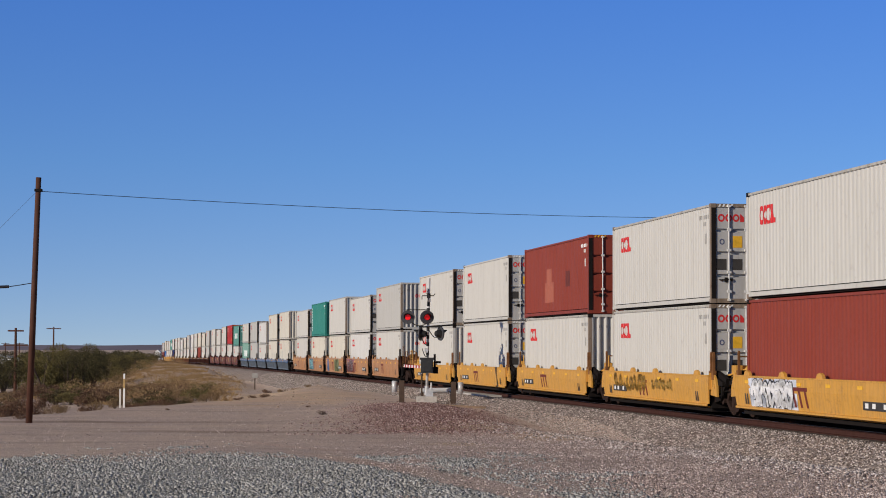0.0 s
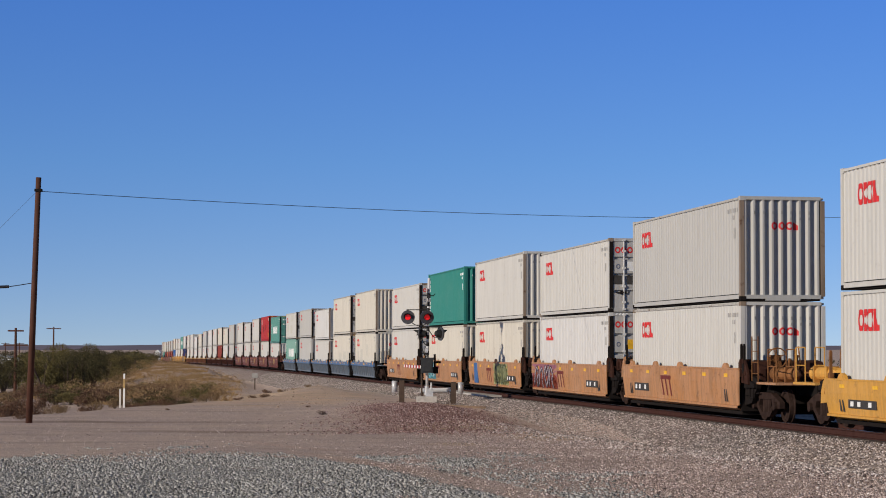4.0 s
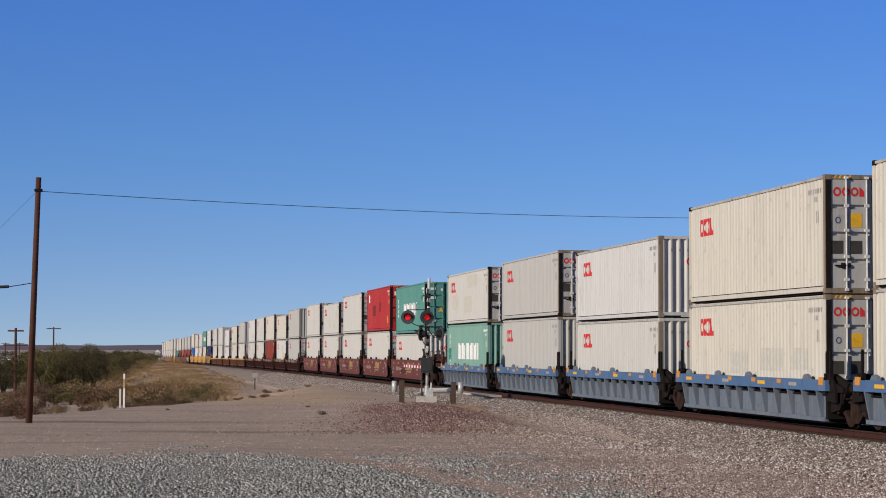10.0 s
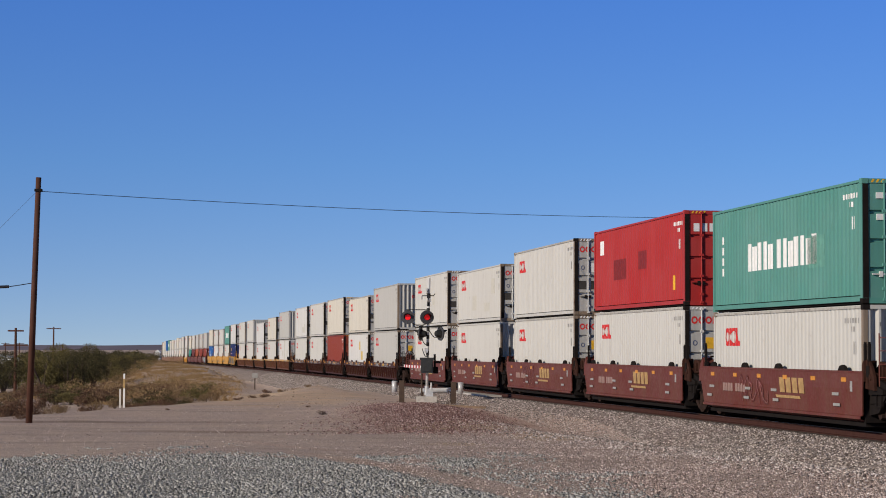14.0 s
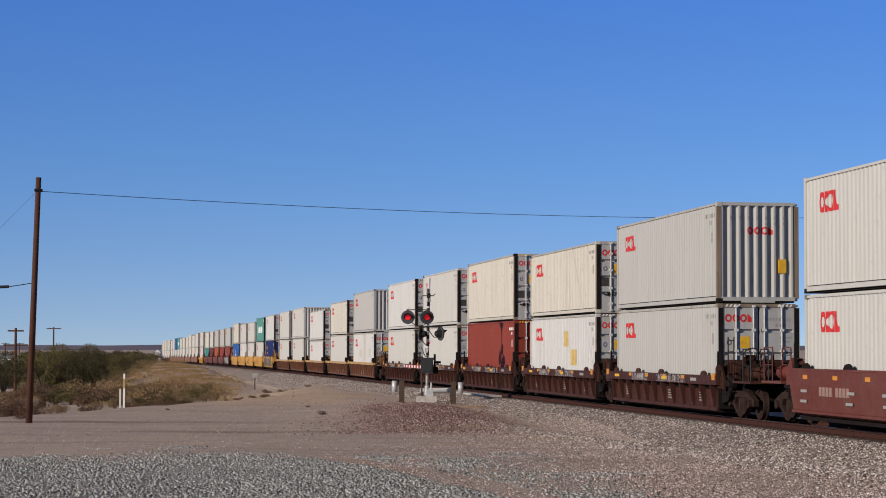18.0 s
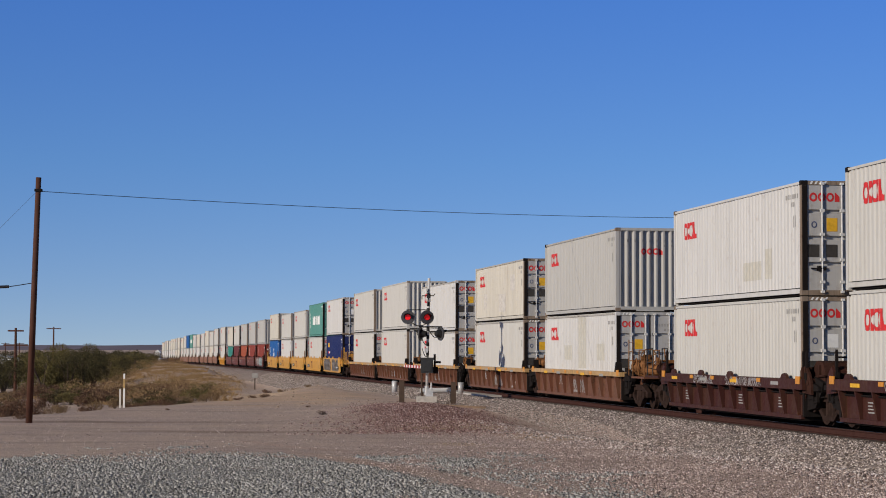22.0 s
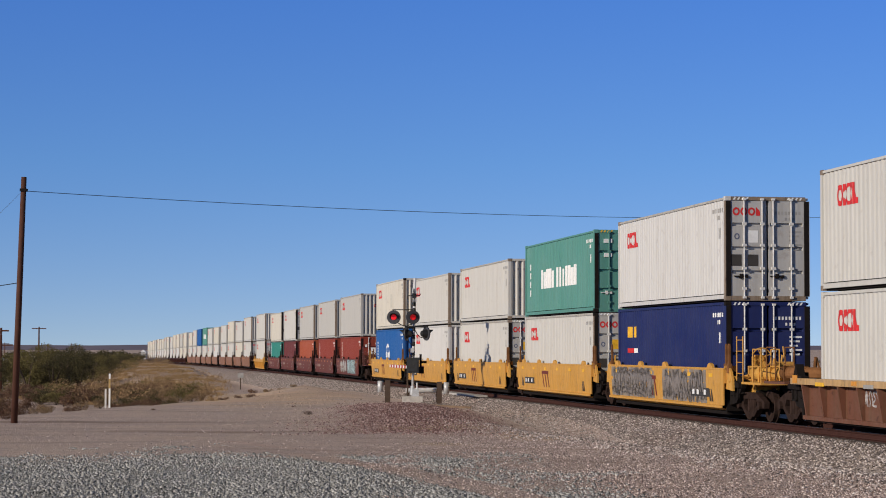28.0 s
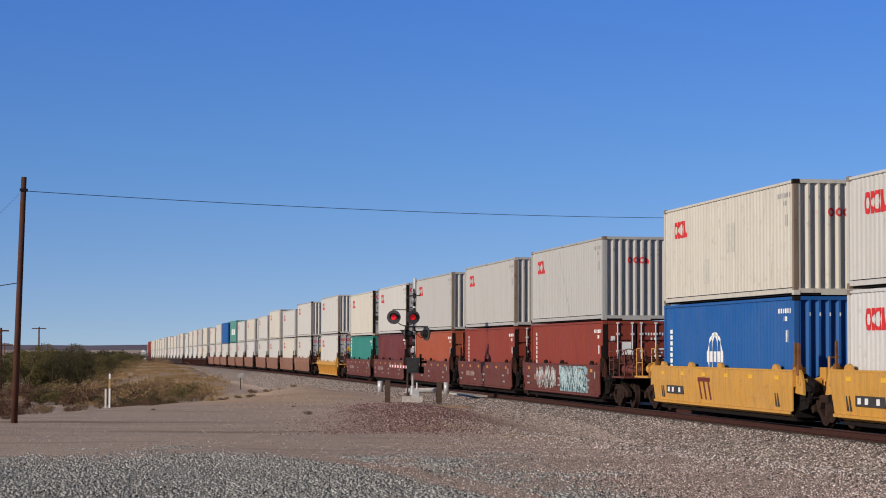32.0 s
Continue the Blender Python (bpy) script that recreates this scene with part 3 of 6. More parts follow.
RUSTPOST = painted("rust-run corner", (0.27, 0.20, 0.14, 1), rust=1.0, grime=0.9, rustcol=(0.10, 0.045, 0.02, 1))
WORNRAIL = painted("worn top rail", (0.50, 0.475, 0.42, 1), rust=1.0, grime=0.8, rustcol=(0.12, 0.06, 0.03, 1))
ONAME = {"W": (WHITE, "off-white"), "C": (CREAM, "cream"), "P": (PALE, "pale grey"), "H": (BRIGHT, "chalky white"),
         "B": (BROWN, "oxide red"), "M": (MAROON, "dark maroon"), "O": (ORANGE, "orange red"), "R": (RED, "bright red"),
         "G": (GREEN, "sea green"), "E": (TEAL, "emerald green"), "F": (PGREEN, "faded green"), "L": (BLUE, "mid blue"), "N": (NAVY, "navy blue")}


def far_frame(h):
    """Rails, posts and roof in one piece, for the boxes that stay far off."""
    sh = Shape().box(-5.95, 5.95, -1.13, 1.13, h - 0.03, h - 0.006)
    for f in (-1, 1):
        for z0, z1 in ((0.05, 0.166), (h - 0.085, h - 0.024)):
            sh.box(-5.95, 5.95, min(f * 1.13, f * 1.215), max(f * 1.13, f * 1.215), z0, z1)
        for x in (-1, 1):
            sh.box(min(x * 5.95, x * 6.09), max(x * 5.95, x * 6.09), min(f * 1.1, f * 1.217), max(f * 1.1, f * 1.217), 0, h)
    return sh.mesh("frame")


def container(code, end, h, full, seed, low=False):
    """A forty-foot box. end: c blind corrugated end, d doors towards the camera."""
    rnd = random.Random(seed)
    mat, colour = ONAME[code]
    own = code in "WCPH"
    box = new("shipping_container")
    tagged(box, f"{colour} corrugated shipping container, " + ("doors" if end == "d" else "blind end") + " forward" + (", red mark" if own else ""),
           "container", "containers on the train")
    if not full:
        piece("frame", once(("far frame", h), lambda: far_frame(h)), mat, box)
    for face in (-1, 1):
        piece("side_panel", once(("side", h, face), lambda: side_mesh(h, face)), mat, box)
        if not full:
            continue
        for z0, z1, nm in ((0.05, 0.166, "bottom_rail"), (h - 0.085, h - 0.024, "top_rail")):
            piece(nm, once((nm, h, face), lambda: Shape().box(-5.95, 5.95, min(face * 1.13, face * 1.213), max(face * 1.13, face * 1.217), z0, z1).mesh(nm)), WORNRAIL if own and nm == "top_rail" and seed % 5 < 3 else mat, box)
        for x in (-1, 1):
            piece("corner_post", once(("post", h, face, x), lambda: Shape().box(min(x * 5.95, x * 6.09), max(x * 5.95, x * 6.09), min(face * 1.1, face * 1.217), max(face * 1.1, face * 1.217), 0.12, h - 0.12).mesh("post")), RUSTPOST if own and x > 0 and rnd.random() < 0.65 else mat, box)
            if full and face < 0:
                for z in ((h - 0.118,) if low else (0, h - 0.118)):
                    piece("corner_fitting", once(("fit", face, x), lambda: Shape().box(min(x * 5.92, x * 6.096), max(x * 5.92, x * 6.096), min(face * 1.06, face * 1.219), max(face * 1.06, face * 1.219), 0, 0.118).mesh("fitting")),
                          STEEL if rnd.random() < 0.3 else (RUSTPOST if own and rnd.random() < 0.6 else mat), box, "", pose(0, 0, z))
    if full:
        piece("roof", once(("roof", h), lambda: Shape().box(-5.95, 5.95, -1.13, 1.13, h - 0.03, h - 0.006).mesh("roof")), mat, box)
    if not low:
        piece("underframe", once("under", lambda: Shape().box(-5.95, 5.95, -1.125, 1.125, 0.0, 0.2).box(-6.06, -5.95, -1.05, 1.05, 0.0, 0.05).box(5.95, 6.06, -1.05, 1.05, 0.0, 0.05).mesh("under")), STEEL, box)
    turned = Matrix.Rotation(math.pi, 4, "Z")
    piece("end_wall", once(("end", h), lambda: end_mesh(h)), mat, box, "", None if end == "c" else turned)
    dmat = DOORGREY if own else mat
    where = Matrix() if end == "d" else turned
    piece("door_frame", once(("sill", h), lambda: sill_mesh(h)), RUSTPOST if own and rnd.random() < 0.6 else dmat, box, "", where)
    leaf = once(("leaf", h), lambda: door_mesh(h))
    for k in (0, 1):
        d = piece("door", leaf, dmat, box, "", where @ pose(0, 1.1 * k, 0))
        if full and end == "d":
            rods = (-0.94, -0.42) if k else (-0.68, -0.16)
            for y in rods:
                piece("lock_rod", once(("rod", h), lambda: rod_mesh(h)), DIRTYROD if own or code in "NBM" else mat, d, "", pose(0, y, 0))
            for y in rods[:1]:
                piece("door_handle", once("handle", handle_mesh), DIRTYROD if code in "GEF" else STEEL, d, "", pose(0, y + (0.1 if k else -0.1), 0.66 if y == rods[0] else 0.58))
            if own and k == 0:
                for y in (-0.9, -0.42):
                    piece("placard", once("sq", lambda: flat_end(-0.15, 0.15, 0, 0.32)), MDARK if y < -0.5 or rnd.random() < 0.5 else MGREY, d, "dark square placard", pose(0, y, 0.96))
                piece("badge", once("badge", badge_mesh), MBADGE, d, "small ring badge", pose(0, -0.88, h * 0.615))
                piece("label_plate", once("yl", lambda: flat_end(-0.14, 0.14, -0.17, 0.17)), MYEL if rnd.random() < 0.8 else MWHITE, d, "", pose(0, -0.41, h * 0.615))
    if full and end == "d":
        # Black strips: door seal, widened over the posts to paint in the gap's shade.
        for fy in (-1, 1):
            piece("door_gasket", once(("gasket", h, fy), lambda: Shape().box(6.07, 6.0935, min(fy * 1.06, fy * 1.2), max(fy * 1.06, fy * 1.2), 0.125, h - 0.125).mesh("gasket")), STEEL, box)
        if h == HIGH:
            bars = piece("warning_stripes", once(("hz", h), lambda: stripe_mesh(h)), MWHITE if code in "WHPN" else MYEL, box, "slanted height-warning bars")
            tagged(bars, kind="stuff")
    if own:
        piece("company_mark", once("slogo", side_logo), LOGO, box, "red ring and block mark", pose(0, 0, h - 0.93) @ Matrix.Diagonal((1, 1, 0.84, 1)))
        if full:
            piece("end_mark", once(("elogo", end), lambda: end_logo(end == "c")), LOGO, box, "red ring mark", pose(0, 0, h - 0.42 if end == "d" else h - 0.82))
    if full:
        tagged(piece("stencil_lettering", once(("nb", h), lambda: number_bars(h)), MGREY if own else MWHITE, box), kind="stuff")
        tagged(piece("stencil_lettering", once(("eb", h, end), lambda: end_bars(h, end == "d")), MGREY if own else MWHITE, box), kind="stuff")
    return box


def add_patches(box, h, blocks, mat=None):
    for x0, x1, z0, z1 in blocks:
        piece("repaint_patch", bars_mesh([(x0, x1, z0, z1)]), mat or PATCH, box)
    return box


# ---- well cars ----
def plate_y(z):
    """Face of the side plate at height z."""
    return -1.45 if z > 1.02 else -1.45 + 0.05 * (1.02 - z) / 0.6


def plate_side(face):
    """Deep side plate: upright band, crease, leaning panel and a foot flange."""
    sh = Shape()
    prof = [(1.36, 1.42, 6.62), (1.44, 1.4, 6.62), (1.45, 1.385, 6.62), (1.45, 1.02, 6.6), (1.40, 0.42, 6.46), (1.45, 0.40, 6.44), (1.45, 0.34, 6.42), (1.3, 0.31, 6.36), (1.2, 0.26, 6.32)]
    for (y, z, x), (y2, z2, x2) in zip(prof, prof[1:]):
        sh.quad((-x2, y2 * face, z2), (x2, y2 * face, z2), (x, y * face, z), (-x, y * face, z))
    for (y, z, x), (y2, z2, x2) in zip(prof, prof[1:]):
        sh.quad((-x2, y2 * face - 0.03 * face, z2), (x2, y2 * face - 0.03 * face, z2), (x, y * face - 0.03 * face, z), (-x, y * face - 0.03 * face, z))
    for e in (-1, 1):
        for (y, z, x), (y2, z2, x2) in zip(prof, prof[1:]):
            sh.quad((e * x, y * face, z), (e * x2, y2 * face, z2), (e * x2, (y2 - 0.03) * face, z2), (e * x, (y - 0.03) * face, z))
    return sh.mesh("plate")


def frame_mesh():
    """Cast side frame: top chord, sloping lower chord, axle boxes, spring nest between."""
    sh = Shape()
    sh.prism([(-1.22, 0.56), (-1.18, 0.40), (-0.62, 0.40), (-0.5, 0.62), (-0.5, 0.70), (-0.9, 0.68)], -0.07, 0.07)
    sh.prism([(0.5, 0.62), (0.62, 0.40), (1.18, 0.40), (1.22, 0.56), (0.9, 0.68), (0.5, 0.70)], -0.07, 0.07)
    sh.prism([(-0.95, 0.66), (-0.4, 0.62), (0.4, 0.62), (0.95, 0.66), (0.5, 0.80), (-0.5, 0.80)], -0.08, 0.08)
    sh.prism([(-0.72, 0.40), (-0.35, 0.16), (0.35, 0.16), (0.72, 0.40), (0.58, 0.46), (0.30, 0.28), (-0.30, 0.28), (-0.58, 0.46)], -0.08, 0.08)
    for x in (-0.2, 0.0, 0.2):
        sh.tube((x, 0, 0.26), (x, 0, 0.64), 0.075, 8)
    for x in (-0.89, 0.89):
        sh.tube((x, -0.14, 0.46), (x, 0.02, 0.46), 0.12, 10)
    return sh.mesh("frame")


def wheel_mesh():
    sh = Shape()
    rings = [(0.46, 0.085), (0.46, 0.055), (0.425, 0.05), (0.425, -0.06), (0.36, -0.06), (0.34, -0.02), (0.16, -0.005), (0.14, -0.05), (0.0, -0.05)]
    n = 24
    for r, y in rings:
        for i in range(n):
            a = 2 * math.pi * i / n
            sh.v.append((r * math.cos(a), y, r * math.sin(a)))
    for k in range(len(rings) - 1):
        for i in range(n):
            j = (i + 1) % n
            sh.f.append((k * n + i, k * n + j, (k + 1) * n + j, (k + 1) * n + i))
    sh.f.append(tuple(range(n)))
    return sh.mesh("wheel")


def truck(parent, x, full=True):
    f = once("tframe", frame_mesh)
    w = once("wheel", wheel_mesh)
    for fy in ((-1, 1) if full else (-1,)):
        piece("truck_frame", f, GEAR, parent, "", pose(x, fy * 1.0, 0))
        for dx in (-0.89, 0.89):
            piece("wheel", w, GEAR, parent, "", pose(x + dx, fy * 0.76, 0.46, 0, 0, 0 if fy < 0 else 180))
    piece("bolster", once("bolster", lambda: Shape().box(-0.22, 0.22, -0.9, 0.9, 0.5, 0.85).mesh("bolster")), STEEL, parent, "", pose(x, 0, 0))


def stand_mesh():
    """Hand brake on its stand: wheel, chain box and ladder uprights."""
    sh = Shape().box(7.25, 7.4, -0.85, -0.6, 1.08, 1.75).box(7.3, 7.44, -0.8, -0.5, 1.45, 1.8)
    n = 16
    for i in range(n):
        a, b = 2 * math.pi * i / n, 2 * math.pi * (i + 1) / n
        sh.tube((7.52, -0.65 + 0.27 * math.cos(a), 1.72 + 0.27 * math.sin(a)), (7.52, -0.65 + 0.27 * math.cos(b), 1.72 + 0.27 * math.sin(b)), 0.018, 5)
    for a in (0.4, 1.97, 3.54, 5.11):
        sh.tube((7.5, -0.65, 1.72), (7.52, -0.65 + 0.27 * math.cos(a), 1.72 + 0.27 * math.sin(a)), 0.012, 5)
    for x in (7.1, 7.65):
        sh.tube((x, -1.22, 1.05), (x, -1.22, 2.3), 0.018, 6)
    for z in (1.3, 1.6, 1.9, 2.2):
        sh.tube((7.1, -1.22, z), (7.65, -1.22, z), 0.012, 5)
    sh.tube((7.2, -1.0, 1.1), (7.7, 0.9, 1.45), 0.03, 6).tube((7.6, -0.3, 1.08), (7.6, -0.3, 1.6), 0.05, 8)
    return sh.mesh("stand")


def post_mesh():
    return Shape().box(-0.035, 0.035, -0.03, 0.03, -0.3, 0.66).box(-0.028, 0.028, -0.024, 0.024, 0.66, 0.7).box(-0.09, 0.09, -0.05, 0.05, -0.1, 0.16).mesh("post")


KIND = {"Y": ("plate", YELLOW, YELLOW, "yellow"), "T": ("plate", FADED, FADED, "faded orange"), "U": ("rib", CARBLUE, CHORDBLUE, "slate blue"),
        "S": ("plate", CARRED, CARRED, "oxide brown"), "D": ("rib", CARDARK, CARDARK, "dark brown"), "K": ("rib", RUSTY, CHORD, "rusty brown"),
        "V": ("plate", CARRED, CARRED, "maroon"), "Q": ("plate", RUSTORANGE, RUSTORANGE, "rust orange"), "Z": ("rib", CARGREY, CARGREY, "grey brown"), "X": ("rib", YELLOW, YELLOW, "yellow")}


def gusset(face):
    """Upright stiffener, deep under the chord and shallow at the foot."""
    sh = Shape()
    t = 0.034
    for y0, y1, z in ((1.26, 1.335, 0.28), (1.26, 1.462, 0.94)):
        sh.v += [(-t, y0 * face, z), (t, y0 * face, z), (t, y1 * face, z), (-t, y1 * face, z)]
    sh.f += [(0, 1, 2, 3), (4, 5, 6, 7), (0, 1, 5, 4), (1, 2, 6, 5), (2, 3, 7, 6), (3, 0, 4, 7)]
    return sh.mesh("rib")


def far_ribs():
    """The row of stiffeners on one side, for the cars that stay far off."""
    sh = Shape()
    for i in range(12):
        x = -6.05 + 1.1 * i
        sh.prism([(x - 0.034, 0.28), (x + 0.034, 0.28), (x + 0.034, 0.94), (x - 0.034, 0.94)], -1.44, -1.26)
    return sh.mesh("ribs")


def apron_mesh():
    """Dark casting that closes the side between the well and the bogie, with steps and a brake rod."""
    sh = Shape().prism([(6.45, 0.42), (7.05, 0.5), (7.5, 0.9), (7.62, 1.12), (6.62, 1.34), (6.5, 1.34)], -1.22, -1.1)
    sh.prism([(6.62, 0.9), (7.5, 0.92), (7.5, 1.02), (6.62, 1.2)], -1.3, -1.2)
    sh.box(6.95, 7.3, -1.26, -1.2, 0.62, 0.66).box(6.95, 6.99, -1.26, -1.2, 0.62, 1.0).box(7.26, 7.3, -1.26, -1.2, 0.62, 1.0)
    sh.tube((6.6, -1.25, 0.7), (7.55, -1.15, 0.78), 0.02, 6)
    return sh.mesh("apron")


def lug_mesh():
    """Upright corner guide that catches the box: sloping cheek, rounded head and a gusset."""
    sh = Shape().prism([(6.46, 1.05), (7.15, 1.0), (7.12, 1.3), (6.98, 1.52), (6.8, 1.66), (6.62, 1.7), (6.5, 1.6), (6.46, 1.4)], -1.36, -1.3)
    sh.prism([(6.5, 1.2), (6.62, 1.2), (6.62, 1.68), (6.5, 1.58)], -1.42, -1.1)
    sh.box(6.7, 7.05, -1.3, -0.85, 1.1, 1.4).tube((6.9, -1.38, 1.3), (6.9, -1.28, 1.3), 0.07, 10)
    return sh.mesh("lug")


def joint_mesh():
    """Gear over the shared bogie: valve bodies, a short tank, pipes and a platform rail."""
    sh = Shape().box(6.6, 7.6, -0.95, 0.95, 1.02, 1.1).box(6.75, 7.2, -0.8, -0.35, 1.1, 1.5).box(7.1, 7.45, -0.2, 0.3, 1.1, 1.62)
    sh.tube((6.8, 0.35, 1.3), (7.5, 0.75, 1.3), 0.16, 10).tube((7.3, -0.75, 1.1), (7.3, -0.75, 1.75), 0.03, 6).tube((7.3, -0.75, 1.75), (7.0, -0.4, 1.75), 0.025, 6)
    sh.tube((6.7, -0.9, 1.2), (7.5, -0.5, 1.42), 0.03, 6).tube((7.0, 0.0, 1.1), (7.0, 0.1, 1.8), 0.035, 6)
    return sh.mesh("joint")


def well_car(kind, first, last, full, seed):
    style, mat, chord, colour = KIND[kind]
    grow = 1.13 if kind == "K" else 1.0
    wide = Matrix.Diagonal((grow, 1, 1, 1))
    out = 6.42 * (grow - 1)
    bogie = 7.8 + out
    car = new("well_car")
    tagged(car, f"{colour} double-stack well car with " + ("smooth" if style == "plate" else "ribbed") + " sides on the rails", "railway car", "well cars of the train")
    for face in (-1, 1):
        if style == "plate":
            piece("side_plate", once(("plate", face), lambda: plate_side(face)), mat, car)
            piece("top_chord", once(("pchord", face), lambda: Shape().box(-6.62, 6.62, min(face * 1.3, face * 1.46), max(face * 1.3, face * 1.46), 1.39, 1.435).mesh("chord")), chord, car)
        else:
            thin = kind == "K"
            piece("web_plate", once(("web", face, thin), lambda: Shape().box(-6.45, 6.45, min(face * 1.245, face * 1.265), max(face * 1.245, face * 1.265), 0.27, 1.05 if thin else 0.81, 0.16).mesh("web")), mat, car, "", wide)
            piece("top_chord", once(("chord", face, thin), lambda: Shape().box(-6.75, 6.75, min(face * 1.23, face * 1.47), max(face * 1.23, face * 1.47), 1.05 if thin else 0.94, 1.2).mesh("chord")), chord, car, "", wide)
            piece("bottom_chord", once(("bchord", face), lambda: Shape().box(-6.3, 6.3, min(face * 1.22, face * 1.33), max(face * 1.22, face * 1.33), 0.2, 0.3).mesh("chord")), mat, car, "", wide)
            # Added dark strip stands for the chord's shade; the brake pipe shares its mesh.
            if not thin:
                piece("inner_rail", once(("chordshade", face), lambda: Shape().box(-6.4, 6.4, min(face * 1.23, face * 1.236), max(face * 1.23, face * 1.236), 0.78, 0.94).tube((-6.3, face * 1.3, 0.84), (6.3, face * 1.3, 0.84), 0.022, 6).mesh("chordshade")), STEEL, car, "dark strip for the shade under the chord, with brake pipe", wide)
            if not full and face < 0:
                tagged(piece("rib", once("far ribs", far_ribs), mat, car, "", wide), kind="stuff")
            if full:
                rib = once(("rib", face), lambda: gusset(face))
                for i in range(12):
                    piece("rib", rib, mat, car, "", pose((-6.05 + 1.1 * i) * grow, 0, -0.05 if thin else 0) @ Matrix.Diagonal((1, 1, 1.17 if thin else 1, 1)))
    piece("floor", once("wfloor", lambda: Shape().box(-6.3, 6.3, -1.25, 1.25, 0.16, 0.25).mesh("floor")), STEEL, car, "", wide)
    for e in (-1, 1):
        piece("bulkhead", once("bulk", lambda: Shape().box(6.3, 6.42, -1.3, 1.3, 0.26, 1.2).mesh("bulk")), STEEL, car, "", Matrix.Rotation(0 if e > 0 else math.pi, 4, "Z") @ pose(out, 0, 0))
        piece("end_deck", once("deck", lambda: Shape().prism([(6.42, 0.75), (7.75, 0.8), (7.75, 0.98), (6.42, 1.12)], -0.9, 0.9).mesh("deck")), STEEL if kind in "TSVQDU" else mat, car, "", Matrix.Rotation(0 if e > 0 else math.pi, 4, "Z") @ pose(out, 0, 0))
        rot = Matrix.Rotation(0 if e > 0 else math.pi, 4, "Z") @ pose(out, 0, 0)
        near = rot if e > 0 else pose(-out, 0, 0) @ Matrix.Diagonal((-1, 1, 1, 1))
        gear = ENDRUST if kind in "TSVQDZ" else (STEEL if kind == "U" else chord)
        drop = -0.18 if style == "rib" or kind == "Y" else 0.0
        piece("apron", once("apron", apron_mesh), STEEL, car, "", near)
        if kind == "K":
            if full and e > 0:
                piece("air_reservoir", once("ktank", lambda: Shape().tube((-0.45, 0, 0), (0.45, 0, 0), 0.2, 14).tube((-0.55, 0, 0), (-0.45, 0, 0), 0.08, 10, 0.19).tube((0.45, 0, 0), (0.55, 0, 0), 0.19, 10, 0.08).box(-0.25, -0.2, -0.21, 0.21, -0.3, 0.21).box(0.2, 0.25, -0.21, 0.21, -0.3, 0.21).tube((-0.4, -0.2, -0.1), (0.5, -0.25, 0.25), 0.025, 6).tube((0.5, -0.25, 0.25), (0.62, -0.2, -0.3), 0.025, 6).mesh("tank")), RUSTTANK, car, "", pose(7.15 + out, -0.85, 1.42))
            piece("corner_cone", once("cone", lambda: Shape().prism([(-0.3, 0), (0.3, 0), (0.3, 0.05), (0.02, 0.06), (-0.1, 0.34), (-0.14, 0.34), (-0.3, 0.05)], -0.1, 0.1).mesh("cone")), STEEL, car, "", pose(e * (6.3 + out), -1.36, 1.2))
        else:
            piece("corner_guide", once("lug", lug_mesh), gear if e > 0 or kind == "U" else mat, car, "", pose(0, 0, drop - (0.16 if kind == "U" else 0)) @ near)
            for dx in (6.5, 6.76) if full and e > 0 else (6.5,):
                piece("guide_post", once("gpost", post_mesh), STEEL if kind in "TSVQDU" else RUSTTANK, car, "", pose(e * (dx + out), -1.33, 1.4 if style == "plate" else 1.2))
        if full and kind in "TSVD" and e > 0:
            piece("equipment_box", once("eqbox", lambda: Shape().prism([(6.64, 1.0), (7.5, 1.0), (7.5, 1.42), (7.3, 1.62), (6.9, 1.66), (6.64, 1.5)], -1.12, 0.7).tube((6.7, -1.16, 1.25), (7.55, -1.16, 1.3), 0.03, 6).box(6.95, 7.2, -1.18, -1.1, 1.3, 1.55).mesh("eqbox")), ENDRUST, car, "", rot)
        if full and kind != "U":
            piece("brake_gear", once("joint", joint_mesh), {"Y": mat, "K": RUSTTANK}.get(kind, ENDRUST), car, "", rot)
    truck(car, -bogie, full)
    endgear = {"K": RUSTTANK, "T": RUSTTANK, "S": CARRED, "V": CARRED, "Y": chord}.get(kind, ENDRUST)
    ends = ([1] if first else []) + ([-1] if last else [])
    if first:
        truck(car, bogie, full)
    for e in ends:
        rot = Matrix.Rotation(0 if e > 0 else math.pi, 4, "Z") @ pose(out, 0, 0)
        piece("draft_sill", once("draft", lambda: Shape().box(7.7, 9.5, -0.22, 0.22, 0.72, 1.05).box(9.5, 10.05, -0.15, 0.15, 0.74, 1.0).mesh("draft")), STEEL, car, "", rot)
        piece("end_platform", once("platf", lambda: Shape().box(7.75, 9.4, -1.3, 1.3, 1.02, 1.08).mesh("platf")), mat, car, "", rot)
        if kind != "U":
            piece("brake_stand", once("stand", stand_mesh), endgear, car, "", rot)
        for y in (-1.25, -0.75, 0.75, 1.25):
            piece("handrail", once("hrail", lambda: Shape().tube((9.3, 0, 1.08), (9.3, 0, 1.95), 0.02, 6).tube((9.3, 0, 1.95), (8.6, 0, 1.95), 0.018, 6).tube((8.6, 0, 1.95), (8.6, 0, 1.08), 0.018, 6).tube((9.3, 0, 1.5), (8.6, 0, 1.5), 0.014, 6).mesh("hrail")), BLACK if kind in "UD" else endgear, car, "", rot @ pose(0, y, 0))
